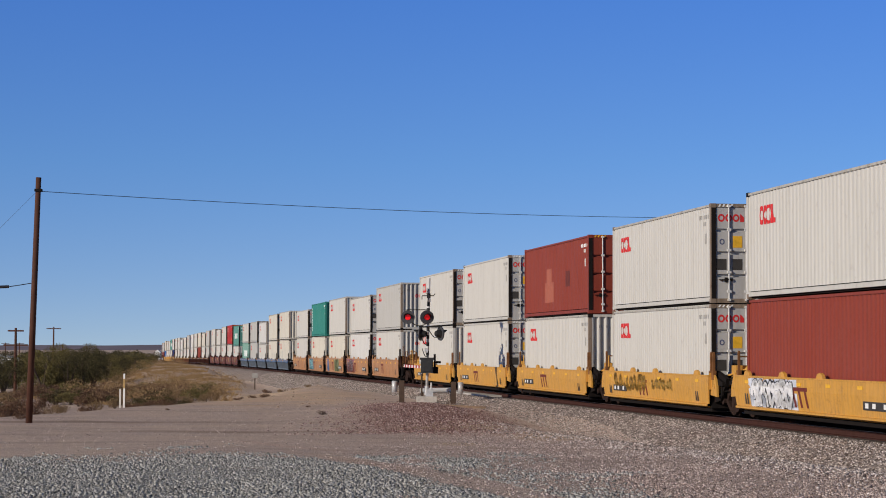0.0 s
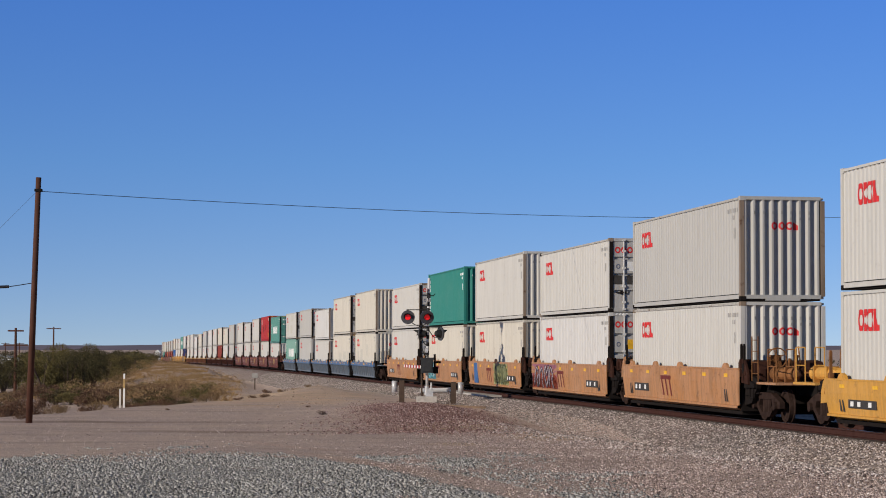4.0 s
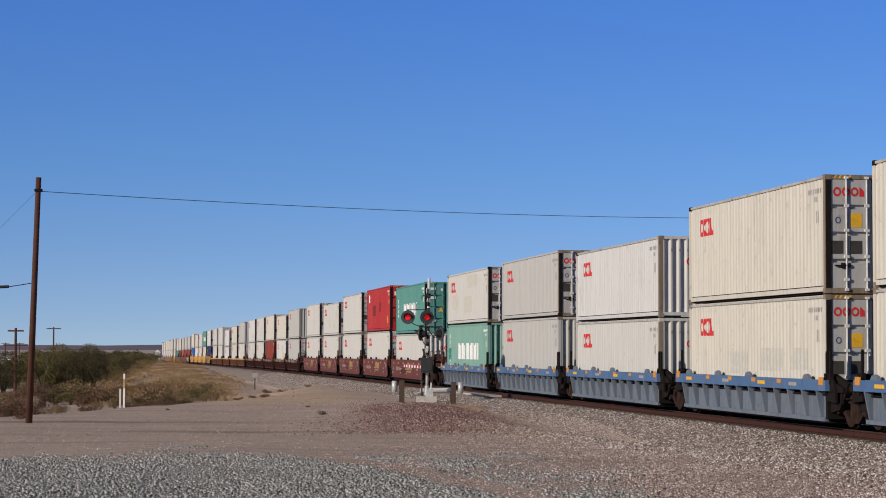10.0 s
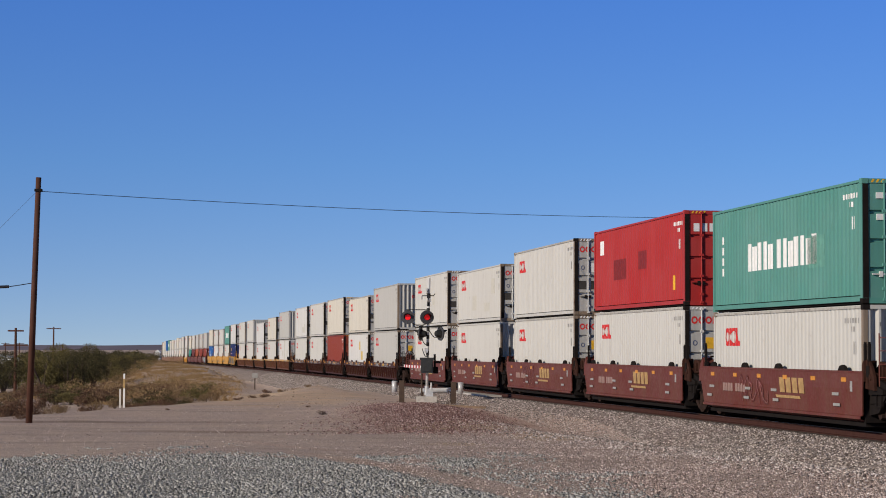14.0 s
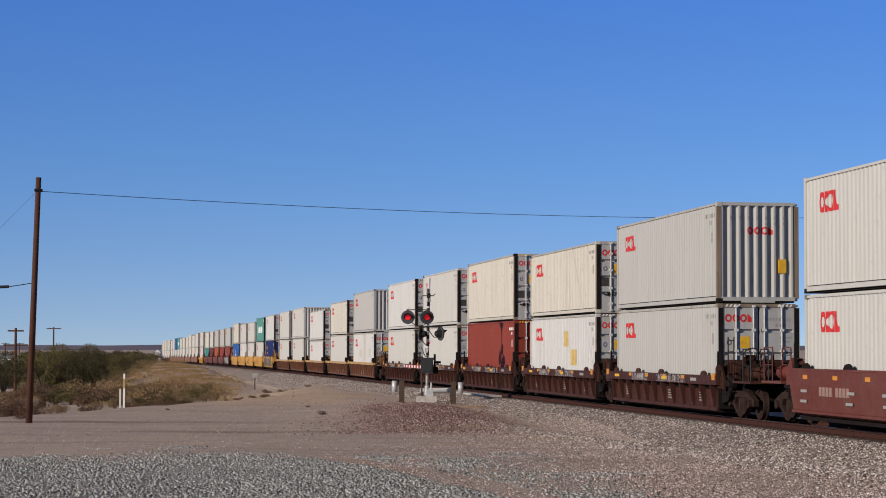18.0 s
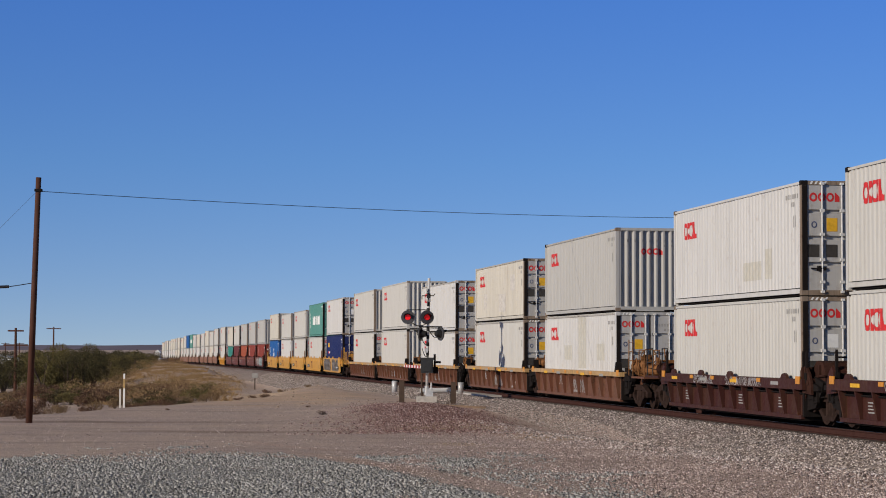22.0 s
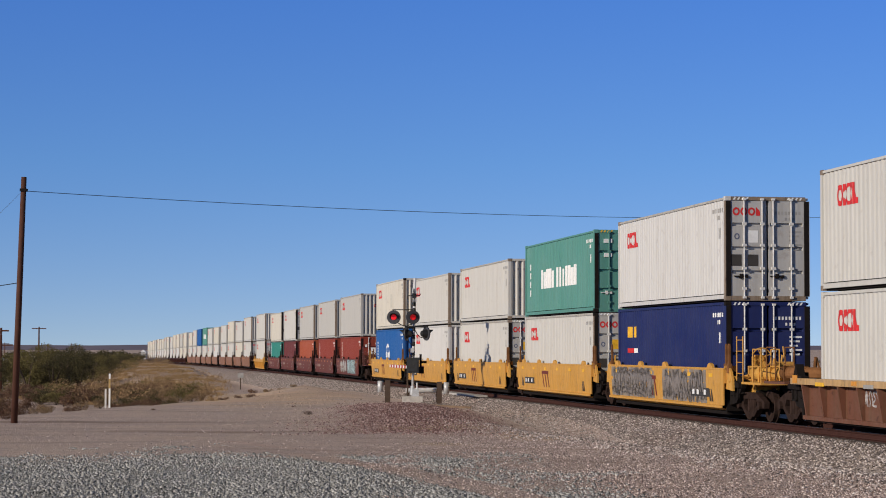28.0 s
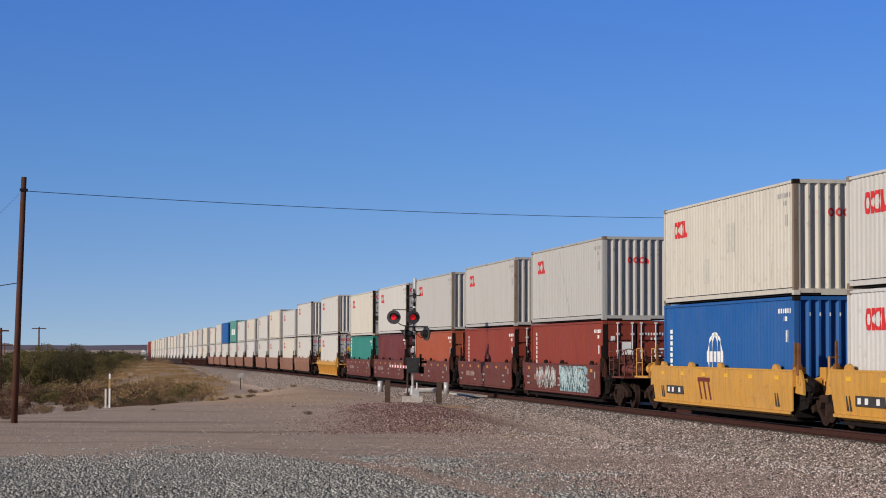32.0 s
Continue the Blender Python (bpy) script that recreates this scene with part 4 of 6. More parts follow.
    if full:
        fin = once("fin", lambda: Shape().prism([(-0.26, 0), (0.26, 0), (0.17, 0.1), (0.03, 0.14), (-0.15, 0.11)], -0.04, 0.04).mesh("fin"))
        top = 1.43 if style == "plate" else 1.195
        for fx in () if kind == "K" else (5.1, 0.3, -2.6, -5.6):
            piece("guide_fin", fin, STEEL if kind in "SV" else mat, car, "", pose(fx * grow, -1.36, top))
        if (first or last) and kind != "U":
            e = 1 if first else -1
            piece("air_reservoir", once("tank", lambda: Shape().tube((-0.5, 0, 0), (0.5, 0, 0), 0.17, 14).tube((-0.62, 0, 0), (-0.5, 0, 0), 0.06, 10, 0.16).tube((0.5, 0, 0), (0.62, 0, 0), 0.16, 10, 0.06).box(-0.3, -0.24, -0.19, 0.19, -0.24, 0.18).box(0.24, 0.3, -0.19, 0.19, -0.24, 0.18).mesh("tank")), endgear, car, "", pose(e * (8.5 + out), -0.75, 1.3, 0, 0, 15))
            piece("brake_valve", once("valve", lambda: Shape().box(-0.2, 0.2, -0.15, 0.15, 0, 0.3).tube((0, -0.1, 0.3), (0.1, -0.1, 0.62), 0.05, 8).tube((-0.15, 0.1, 0.25), (-0.4, 0.1, 0.55), 0.03, 6).tube((0.2, 0, 0.1), (0.5, 0.05, 0.5), 0.025, 6).tube((0.5, 0.05, 0.5), (0.35, 0.05, 0.95), 0.02, 6).mesh("valve")), endgear, car, "", pose(e * (7.9 + out), -0.35, 1.08))
        y = -1.456 if style == "plate" else -1.476
        z = 1.18 if style == "plate" else 1.08
        sh = once(("refl", style), lambda: Shape().box(-0.16, 0.16, y - 0.004, y + 0.02, z, z + 0.1).mesh("refl"))
        for i in range(6):
            wide_one = style == "rib" and i in (0, 5)
            piece("reflector", sh, MYEL if kind in "YT" else REFLECT, car, "amber reflector patch", pose((-6.45 + 2.58 * i) * grow if wide_one else -5.4 + 2.16 * i, 0, -z * 0.9 if wide_one else 0) @ Matrix.Diagonal((1.0, 1, 1.9 if wide_one else 1, 1)))
    return car


def slanted_bars(n, x, z, w, h, gap, y):
    sh = Shape()
    for i in range(n):
        a = x + i * (w + gap)
        sh.quad((a + 0.1, y, z), (a + w + 0.1, y, z), (a + w, y, z + h), (a, y, z + h))
    return sh.mesh("bars")


def stroke(sh, pts, w, lift, face=plate_y, lo=0.43, hi=1.37):
    """A sprayed stroke of width w laid on the side plate."""
    cuts = 5 if len(pts) < 4 else 1
    pts = [(a[0] + (b[0] - a[0]) * k / cuts, a[1] + (b[1] - a[1]) * k / cuts) for a, b in zip(pts, pts[1:]) for k in range(cuts)] + [pts[-1]]
    for (ax, az), (bx, bz) in zip(pts, pts[1:]):
        dx, dz = bx - ax, bz - az
        d = math.hypot(dx, dz) or 1
        ox, oz = -dz / d * w / 2, dx / d * w / 2
        ex, ez = dx / d * w * 0.3, dz / d * w * 0.3
        q = [(ax - ox - ex, az - oz - ez), (bx - ox + ex, bz - oz + ez), (bx + ox + ex, bz + oz + ez), (ax + ox - ex, az + oz - ez)]
        q = [(x, min(hi, max(lo, z))) for x, z in q]
        sh.quad(*[(x, face(z) - lift, z) for x, z in q])


GLYPHS = [[(-0.1, 0.1), (0.2, 0.75), (0.5, 0.95), (0.75, 0.6), (0.5, 0.35), (0.6, -0.05)],
          [(0.5, 0.0), (0.05, 0.55), (0.25, 0.95), (0.5, 0.65), (0.8, 0.95), (1.0, 0.5), (0.55, 0.05)],
          [(-0.15, 0.85), (0.3, 0.6), (0.15, 0.1), (0.6, 0.0), (1.1, 0.4)],
          [(0.0, 0.0), (0.25, 1.0), (0.4, 0.15), (0.6, 0.9), (0.75, 0.05), (1.15, 0.75)],
          [(-0.1, 0.5), (0.3, 0.9), (0.9, 0.85), (0.5, 0.5), (1.1, 0.15), (0.3, 0.05)]]


def curve(pts):
    """A smooth line through the points."""
    out = []
    p = [pts[0]] + list(pts) + [pts[-1]]
    for i in range(1, len(p) - 2):
        for k in range(4):
            t = k / 4
            out.append(tuple(0.5 * (2 * b + (c - a) * t + (2 * a - 5 * b + 4 * c - d) * t * t + (3 * b - a - 3 * c + d) * t ** 3)
                             for a, b, c, d in zip(p[i - 1], p[i], p[i + 1], p[i + 2])))
    return out + [pts[-1]]


def graffiti(car, seed, x0, x1, cols, z0=0.45, z1=1.18, back=(), pitch=0.62, wide=0.15, kinds=5):
    """Sprayed bulging shapes side by side on a ragged ground: outline, fill and a thin highlight."""
    rnd = random.Random(seed)
    n = max(4, round((x1 - x0) / pitch))
    w = (x1 - x0) / n
    shapes = []
    for k in range(n):
        lo, hi = z0 + rnd.uniform(0.02, 0.12), z1 - rnd.uniform(0.02, 0.16)
        lean = rnd.uniform(-0.2, 0.2)
        flip = rnd.random() < 0.5
        glyph = [(1 - u if flip else u, v) for u, v in rnd.choice(GLYPHS[:kinds])]
        shapes.append(curve([(x0 + w * (k + 0.02 + 0.96 * u) + lean * (v - 0.5) + rnd.uniform(-0.04, 0.04), lo + (hi - lo) * v + rnd.uniform(-0.03, 0.03))
                             for u, v in glyph]))
    layers = []
    for j, ground_col in enumerate(back):
        sh = Shape()
        m = 2 * n
        for k in range(m + 1):
            u = x0 - 0.15 + (x1 - x0 + 0.3) * k / m
            lo, hi = (z0 - 0.04, z1) if j == 0 else (z0 - 0.05, z0 + 0.45 * (z1 - z0))
            stroke(sh, [(u + rnd.uniform(-0.12, 0.12), lo + rnd.uniform(0, 0.08)), (u + rnd.uniform(-0.12, 0.12), hi - rnd.uniform(0, 0.22))], 1.5 * (x1 - x0) / m, 0.002 + 0.002 * j + 0.0001 * k)
        layers.append((sh, ground_col))
    for ci, width in ((1, wide + 0.09), (0, wide), (2, 0.03)):
        if ci < len(cols):
            sh = Shape()
            for i, pts in enumerate(shapes):
                stroke(sh, pts if ci < 2 else [(x + 0.05, z + 0.04) for x, z in pts], width * rnd.uniform(0.85, 1.15), 0.008 + 0.004 * len(layers) + 0.0002 * i)
            layers.append((sh, cols[ci]))
    for sh, col in layers:
        piece("sprayed_paint", sh.mesh("spray"), plain(f"spray {col}", srgb(*col), 0.5, var=0.3, scale=2.5), car)


# ---- the train: place up the line at 13 s of each unit's far end, car colour, boxes ----
SPEED, SLOWING = 17.456, 0.0140


def run(t):
    """Metres that the train has gone by t, counted from 13 s."""
    return SPEED * (t - 13) - 0.5 * SLOWING * (t - 13) ** 2

# far end, car, first/last unit, top box, top end, bottom box, bottom end
UNITS = [
    (-232.0, "Y", "-", "Wc", "Bd"), (-216.3, "Y", "-", "Wd", "Wd"), (-200.4, "Y", "-", "Bd", "Wc"), (-184.4, "Y", "-", "Wd", "Wd"), (-169.0, "Y", "l", "Wd", "Wc"),
    (-148.8, "T", "f", "Pc", "Wc"), (-133.2, "T", "-", "Wd", "Hd"), (-117.5, "T", "-", "Wc", "Cc"), (-102.0, "T", "-", "Ec", "Cc"), (-86.3, "T", "l", "Wd", "Wd"),
    (-65.9, "U", "f", "Cc", "Cc"), (-50.5, "U", "-", "Cd", "Cd"), (-34.8, "U", "-", "Hc", "Wc"), (-19.4, "U", "-", "Pd", "Pc"), (-3.6, "U", "l", "Wd", "Fc"),
    (16.8, "S", "f", "Gd", "Wc"), (32.1, "S", "-", "Rd", "Wd"), (47.6, "S", "-", "Wd", "Wd"), (63.0, "S", "-", "Wd", "Wc"), (78.4, "S", "l", "Wd", "Wd"),
    (98.2, "D", "f", "Pc", "Pd"), (113.6, "D", "-", "Cd", "Hd"), (129.4, "D", "-", "Cd", "Bd"), (144.8, "D", "-", "Wd", "Wd"), (160.2, "D", "l", "Hd", "Wd"),
    (180.0, "K", "f", "Pc", "Hd"), (196.6, "K", "-", "Cd", "Wd"), (214.9, "K", "-", "Hd", "Hd"), (233.0, "K", "-", "Wc", "Wc"), (249.3, "K", "l", "Wc", "Wd"),
    (269.2, "Y", "f", "Hd", "Nd"), (284.9, "Y", "-", "Gd", "Wd"), (300.7, "Y", "-", "Wc", "Wd"), (316.4, "Y", "-", "Wc", "Hc"), (332.3, "Y", "l", "Cc", "Lc"),
    (352.5, "V", "f", "Pc", "Bd"), (368.2, "V", "-", "Pc", "Bd"), (384.2, "V", "-", "Pc", "Od"), (400.1, "V", "-", "Wd", "Md"), (415.1, "V", "l", "Cd", "Ed"),
    (435.1, "X", "b", "Wc", "Wd"), (455.1, "Q", "f", "Wc", "Wd"), (470.1, "Q", "-", "Wd", "Cc"), (486.1, "Q", "-", "Cd", "Wd"), (501.1, "Q", "-", "Wd", "Wc"),
    (519.1, "Q", "l", "Cc", "Hd"), (535.1, "Q", "f", "Wd", "Wc"), (550.1, "Q", "-", "Gd", "Wc"), (567.1, "Q", "-", "Lc", "Wd"), (582.1, "Q", "-", "Wc", "Wd"),
    (597.1, "Q", "l", "Cd", "Wd"), (618.1, "D", "f", "Cd", "Cc"),
]


def rest_of_train():
    rnd = random.Random(5)
    s, out = 618.1, []
    n = 1
    kinds = "DZZDQZ"
    while s < 1110:
        s += 20.2 if n % 5 == 0 else 15.6
        code = rnd.choice("WCCPPC")
        kind = kinds[(n // 5) % 6]
        top, low = code + rnd.choice("cd"), rnd.choice("WWCH") + "d"
        if n in (17, 18):
            top, low = "Bd", "Md"
        out.append((s, kind, "f" if n % 5 == 0 else ("l" if n % 5 == 4 else "-"), top, low))
        n += 1
    return out


UNITS += rest_of_train()
SHORT = {(6, 0), (9, 0), (12, 0), (12, 1), (13, 0), (14, 0), (15, 1), (18, 0), (21, 0), (26, 0), (27, 0), (27, 1), (32, 0), (33, 0),
         (42, 0), (44, 0), (45, 0), (46, 0), (50, 0), (55, 0), (58, 0), (59, 0), (63, 0), (35, 1), (36, 1), (37, 1), (38, 1), (39, 1)}
WELL = 0.375
MOVING = []
for i, (s, kind, place, top, low) in enumerate(UNITS):
    full = i < 42
    car = well_car(kind, place in "fb", place in "lb", full, i)
    mid = s - LEN / 2
    MOVING.append((car, mid, 0.0))
    h_low = LOW if (i, 1) in SHORT else HIGH
    h_top = LOW if (i, 0) in SHORT else HIGH
    bottom = container(low[0], low[1], h_low, full, 100 + i, True)
    upper = container(top[0], top[1], h_top, full, 300 + i)
    MOVING.append((bottom, mid, WELL))
    MOVING.append((upper, mid + random.Random(i).uniform(-0.05, 0.05), WELL + h_low + 0.03))

# ---- marks on the boxes and cars ----
BOX = {}
for i in range(len(UNITS)):
    BOX[i] = (MOVING[3 * i][0], MOVING[3 * i + 1][0], MOVING[3 * i + 2][0])


def lettering(box, x0, x1, z0, z1, n, gaps, mat, name="name_bar"):
    """Blocks the size and colour of painted words."""
    w = (x1 - x0) / (n + 0.6 * len(gaps))
    x, blocks = x0, []
    for i in range(n):
        if i in gaps:
            x += w * 0.6
        blocks.append((x + 0.08 * w, x + 0.86 * w, z0, z1 - (0.12 * (z1 - z0) if i % 3 == 1 else 0)))
        x += w
    for b in blocks:
        piece(name, bars_mesh([b]), mat, box)


def tall_bars(box, x, z0, z1, n, mat):
    d = (z1 - z0) / n
    for i in range(n):
        piece("side_character", bars_mesh([(x, x + 0.2, z0 + i * d, z0 + (i + 0.72) * d)]), mat, box)


# green boxes with white name blocks
lettering(BOX[15][2], -2.9, 2.9, 1.05, 1.8, 12, (5,), MWHITE)
add_patches(BOX[15][2], HIGH, [(2.1, 3.4, 0.95, 1.75)], plain("patch grey green", (0.12, 0.30, 0.24, 1)))
tall_bars(BOX[15][2], -5.3, 1.0, 2.2, 4, MWHITE)
lettering(BOX[31][2], -3.2, 3.2, 1.05, 1.8, 12, (5,), MWHITE)
tall_bars(BOX[31][2], -5.3, 0.8, 2.2, 4, MWHITE)
lettering(BOX[14][1], -2.7, 3.3, 1.15, 1.95, 13, (5,), MWHITE)
tall_bars(BOX[14][1], -5.4, 0.7, 2.5, 6, MWHITE)
add_patches(BOX[14][1], HIGH, [(-5.75, -4.9, 1.1, 1.7)], TEAL)
tall_bars(BOX[8][2], -5.75, 0.5, 2.6, 9, MWHITE)
lettering(BOX[47][2], -3.2, 3.2, 1.05, 1.8, 12, (5,), MWHITE)
tall_bars(BOX[39][1], -5.75, 0.5, 2.6, 9, MWHITE)
for k in range(3):
    piece("name_bar", once(("cb", k), lambda: flat_end(-0.92 + 0.25 * k, -0.74 + 0.25 * k, 2.25, 2.5)), MWHITE, BOX[16][2])
piece("label_plate", Shape().box(5.97, 6.086, 0.62, 0.84, 0.85, 1.25).mesh("label"), MYEL, BOX[20][2], "amber label on a corrugated end")
# repainted panels
add_patches(BOX[14][2], LOW, [(-4.6, -2.9, 0.75, 1.5), (-1.0, 1.3, 0.55, 1.35), (0.0, 2.6, 1.75, 2.4)])
add_patches(BOX[2][2], HIGH, [(-2.0, -0.2, 0.55, 1.35), (-1.6, -0.7, 1.35, 1.9)], RPATCH)
add_patches(BOX[2][2], HIGH, [(2.0, 2.8, 1.1, 1.7)], plain("patch dark oxide", (0.13, 0.03, 0.022, 1)))
add_patches(BOX[16][2], HIGH, [(-3.2, -1.5, 1.05, 1.75), (0.3, 1.3, 1.3, 1.9)], plain("patch dark red", (0.2, 0.02, 0.02, 1)))
piece("white_mark", bars_mesh([(-5.3, -4.7, 2.0, 2.5)]), MWHITE, BOX[16][2])
piece("yellow_mark", bars_mesh([(4.6, 4.85, 0.5, 0.95)]), MYEL, BOX[16][2])
add_patches(BOX[10][1], HIGH, [(-4.6, -3.9, 0.9, 1.6), (-3.1, -1.7, 0.8, 1.75), (0.4, 1.2, 1.3, 2.1)])
add_patches(BOX[11][1], HIGH, [(-2.0, -0.4, 0.9, 1.5), (0.8, 2.6, 1.0, 1.6), (3.3, 4.6, 1.05, 1.6)])
add_patches(BOX[18][2], HIGH, [(-1.8, -0.6, 0.6, 1.3), (1.6, 3.0, 0.5, 0.9), (3.4, 4.4, 1.3, 2.0)])
add_patches(BOX[19][2], HIGH, [(0.6, 1.3, 1.2, 1.75)])
add_patches(BOX[21][1], HIGH, [(1.6, 2.6, 1.0, 1.6), (0.4, 1.2, 1.7, 2.3)], plain("patch ochre", (0.55, 0.40, 0.14, 1)))
add_patches(BOX[25][1], HIGH, [(-2.6, -1.2, 1.2, 1.75), (0.0, 1.2, 0.9, 2.8), (3.0, 4.2, 1.2, 1.8)])
add_patches(BOX[26][2], LOW, [(-4.0, -3.1, 0.6, 1.3), (0.0, 1.7, 0.4, 1.2), (2.8, 3.8, 1.3, 2.0)], plain("patch lilac grey", (0.55, 0.52, 0.47, 1)))
add_patches(BOX[24][2], HIGH, [(1.0, 2.6, 0.5, 1.0), (3.0, 3.6, 0.5, 1.3)])
add_patches(BOX[34][2], HIGH, [(0.3, 1.0, 1.3, 2.1), (-1.9, -1.4, 0.5, 1.2)])
# blue box: white arcs over a word-sized block
bl = BOX[34][1]
tall_bars(bl, -5.5, 0.8, 2.2, 8, MWHITE)
def emblem():
    """White globe of ovals."""
    sh = Shape()
    oval(sh, on_side, breaks, -0.85, 1.38, 0.72, 0.66, 0.62, 0.57)
    oval(sh, on_side, breaks, -0.85, 1.38, 0.32, 0.655, 0.23, 0.57)
    return sh.mesh("globe")


piece("white_arc", emblem(), MWHITE, bl, "white globe emblem")
for k in range(5):
    piece("name_bar", bars_mesh([(-1.6 + 0.31 * k, -1.34 + 0.31 * k, 1.2, 1.5)]), MWHITE, bl)
nv = BOX[30][1]
for x0, x1, z0, z1, mm in ((-5.0, -4.3, 1.95, 2.3, MYEL), (-4.2, -3.8, 1.95, 2.3, MYEL), (-5.0, -4.2, 1.45, 1.6, LOGO), (-4.1, -3.7, 1.45, 1.6, MWHITE)):
    piece("name_bar", bars_mesh([(x0, x1, z0, z1)]), mm, nv)
for i in (35, 36):
    tall_bars(BOX[i][1], -5.3, 0.7, 2.3, 9, MWHITE)
piece("white_placard", once("wp", lambda: flat_end(-0.52, -0.2, 1.4, 1.86, 6.078)), MWHITE, BOX[35][1], "square white placard on a door")
piece("white_mark", once("wc", lambda: flat_end(-0.92, -0.78, 1.9, 2.06, 6.078)), MWHITE, BOX[35][1])
piece("yellow_triangle", Shape().prism([(-0.15, 0), (0.15, 0), (0, 0.26)], -0.002, 0.002).mesh("tri"), MYEL, BOX[15][2], "yellow warning triangle", pose(6.11, -0.28, 1.2, 0, 0, 90))
for y, z, w in ((-0.72, 2.5, 0.3), (-0.72, 2.0, 0.28), (-0.2, 2.45, 0.15)):
    piece("white_mark", once(("wm", w), lambda: flat_end(-w / 2, w / 2, -0.07, 0.07, 6.1)), MWHITE, BOX[15][2], "", pose(0, y, z))
    piece("white_mark", once(("wm", w), lambda: flat_end(-w / 2, w / 2, -0.07, 0.07, 6.1)), MWHITE, BOX[31][2], "", pose(0, y, z))

def builder_bars():
    """Three slanted bars hanging from one cap, in one piece."""
    sh = Shape()
    xs = (-1.66, -1.6, -1.45, -1.15, -1.0, -0.7, -0.55, -0.45)
    sh.v += [(x, plate_y(z) - 0.005, z) for z in (1.02, 1.14) for x in xs]
    n = len(xs)
    for i in range(n - 1):
        sh.f.append((i, i + 1, n + i + 1, n + i))
    for i in (1, 3, 5):
        k = len(sh.v)
        sh.v += [(xs[i] + 0.14, plate_y(0.52) - 0.005, 0.52), (xs[i + 1] + 0.14, plate_y(0.52) - 0.005, 0.52)]
        sh.f.append((k, k + 1, i + 1, i))
    return sh.mesh("bars")


# car sides: builder's mark, number plate bars, sprayed paint
YP, YR = -1.457, -1.4775
for i, (s, kind, place, top, low) in enumerate(UNITS[:42]):
    car = BOX[i][0]
    rnd = random.Random(900 + i)
    if kind in "YT":
        piece("builder_mark", once("bmark", builder_bars), MMAR, car, "maroon slanted bars")
    if kind in "YT":
        shift = 8.4 if i in (0, 6, 7, 8, 30) else 0
        piece("number_plate", once("plate no", lambda: Shape().box(-5.0, -3.2, YP + 0.012, YP + 0.05, 0.62, 0.86).mesh("plate")), MDARK, car, "black number panel", pose(shift, 0, 0))
        for x in (-5.5, 5.3):
            piece("number_bar", once("length mark", lambda: slanted_bars(2, -0.15, 0.5, 0.09, 0.36, 0.1, -1.435)), MDARK, car, "", pose(x, 0, 0))
        for x in (-4.75, -4.3, -3.6):
            piece("number_bar", once("nbar", lambda: Shape().box(-0.1, 0.1, YP + 0.008, YP + 0.04, 0.67, 0.81).mesh("bar")), MWHITE, car, "", pose(x + shift, 0, 0))
    if kind in "SV":
        for k in range(8):
            piece("number_bar", once("dull bar", lambda: Shape().box(-0.09, 0.09, YP + 0.004, YP + 0.03, 0.78, 1.0).mesh("bar")), MROSE, car, "", pose(-4.3 + 0.24 * k + (0.2 if k > 3 else 0), 0, 0))
        piece("tall_mark", once("tall mark", lambda: Shape().box(-0.07, 0.07, YP - 0.003, YP + 0.01, 1.06, 1.3).mesh("bar")), MGREY, car, "", pose(5.9, 0, -0.1))
        for x in (-5.6, -2.2, 0.2, 4.9):
            for z in (0.6, 0.85):
                piece("stencil_bar", once("stencil", lambda: Shape().box(-0.22, 0.22, YP - 0.003, YP + 0.01, 0, 0.07).mesh("bar")), MGREY, car, "", pose(x + rnd.uniform(-0.2, 0.2), 0, z))
    if kind == "S":
        for k in range(4):
            piece("company_bar", once("bn", lambda: slanted_bars(1, 0.6, 0.84, 0.4, 0.38, 0.06, -1.4555)), plain("mark gold", (0.40, 0.25, 0.10, 1)), car, "gold painted block", pose(0.5 * k, 0, 0))
        piece("company_bar", once("bnline", lambda: slanted_bars(1, 0.3, 0.70, 1.9, 0.07, 0.06, -1.447)), plain("mark gold", (0.40, 0.25, 0.10, 1)), car, "gold painted line")
    if kind in "DKU":
        for k in range(4):
            piece("stencil_bar", once("stencil rib", lambda: Shape().box(-0.3, 0.3, YR - 0.003, YR + 0.01, 0, 0.09).mesh("bar")), MGREY if k % 2 else MYEL, car, "", pose(-5.2 + 3.3 * k + rnd.uniform(-0.5, 0.5), 0, 1.03))
graffiti(BOX[0][0], 3, -4.9, -1.6, [(228, 228, 230), (38, 38, 48), (250, 250, 250)], 0.44, 1.37, ((205, 210, 220),), 0.5, 0.19)
graffiti(BOX[1][0], 4, -4.9, -0.6, [(140, 108, 40), (165, 122, 52)], 0.7, 1.36, (), 0.5, 0.1)
graffiti(BOX[1][0], 14, 0.2, 2.6, [(150, 118, 50), (178, 135, 62)], 0.8, 1.3, (), 0.4, 0.07)
graffiti(BOX[6][0], 5, -6.0, -2.2, [(105, 92, 98), (70, 45, 60), (230, 215, 215)], 0.43, 1.37, ((152, 95, 110), (150, 68, 45)), 0.95, 0.13, 2)
graffiti(BOX[7][0], 6, 0.4, 3.4, [(128, 132, 92), (72, 82, 58)], 0.43, 1.37, ((150, 150, 100),), 0.42, 0.1)
piece("sprayed_paint", Shape().prism([(-4.9, 0.42), (-3.9, 0.42), (-4.2, 1.36), (-5.1, 1.36)], YP + 0.004, YP + 0.045).mesh("blue"), plain("spray blue", srgb(62, 100, 150), var=0.35, scale=1.5), BOX[7][0], "band of blue paint")
graffiti(BOX[8][0], 7, -5.4, -2.2, [(90, 182, 196), (38, 42, 66), (225, 238, 238)], 0.45, 1.37, ((105, 150, 165),), 0.5, 0.16)
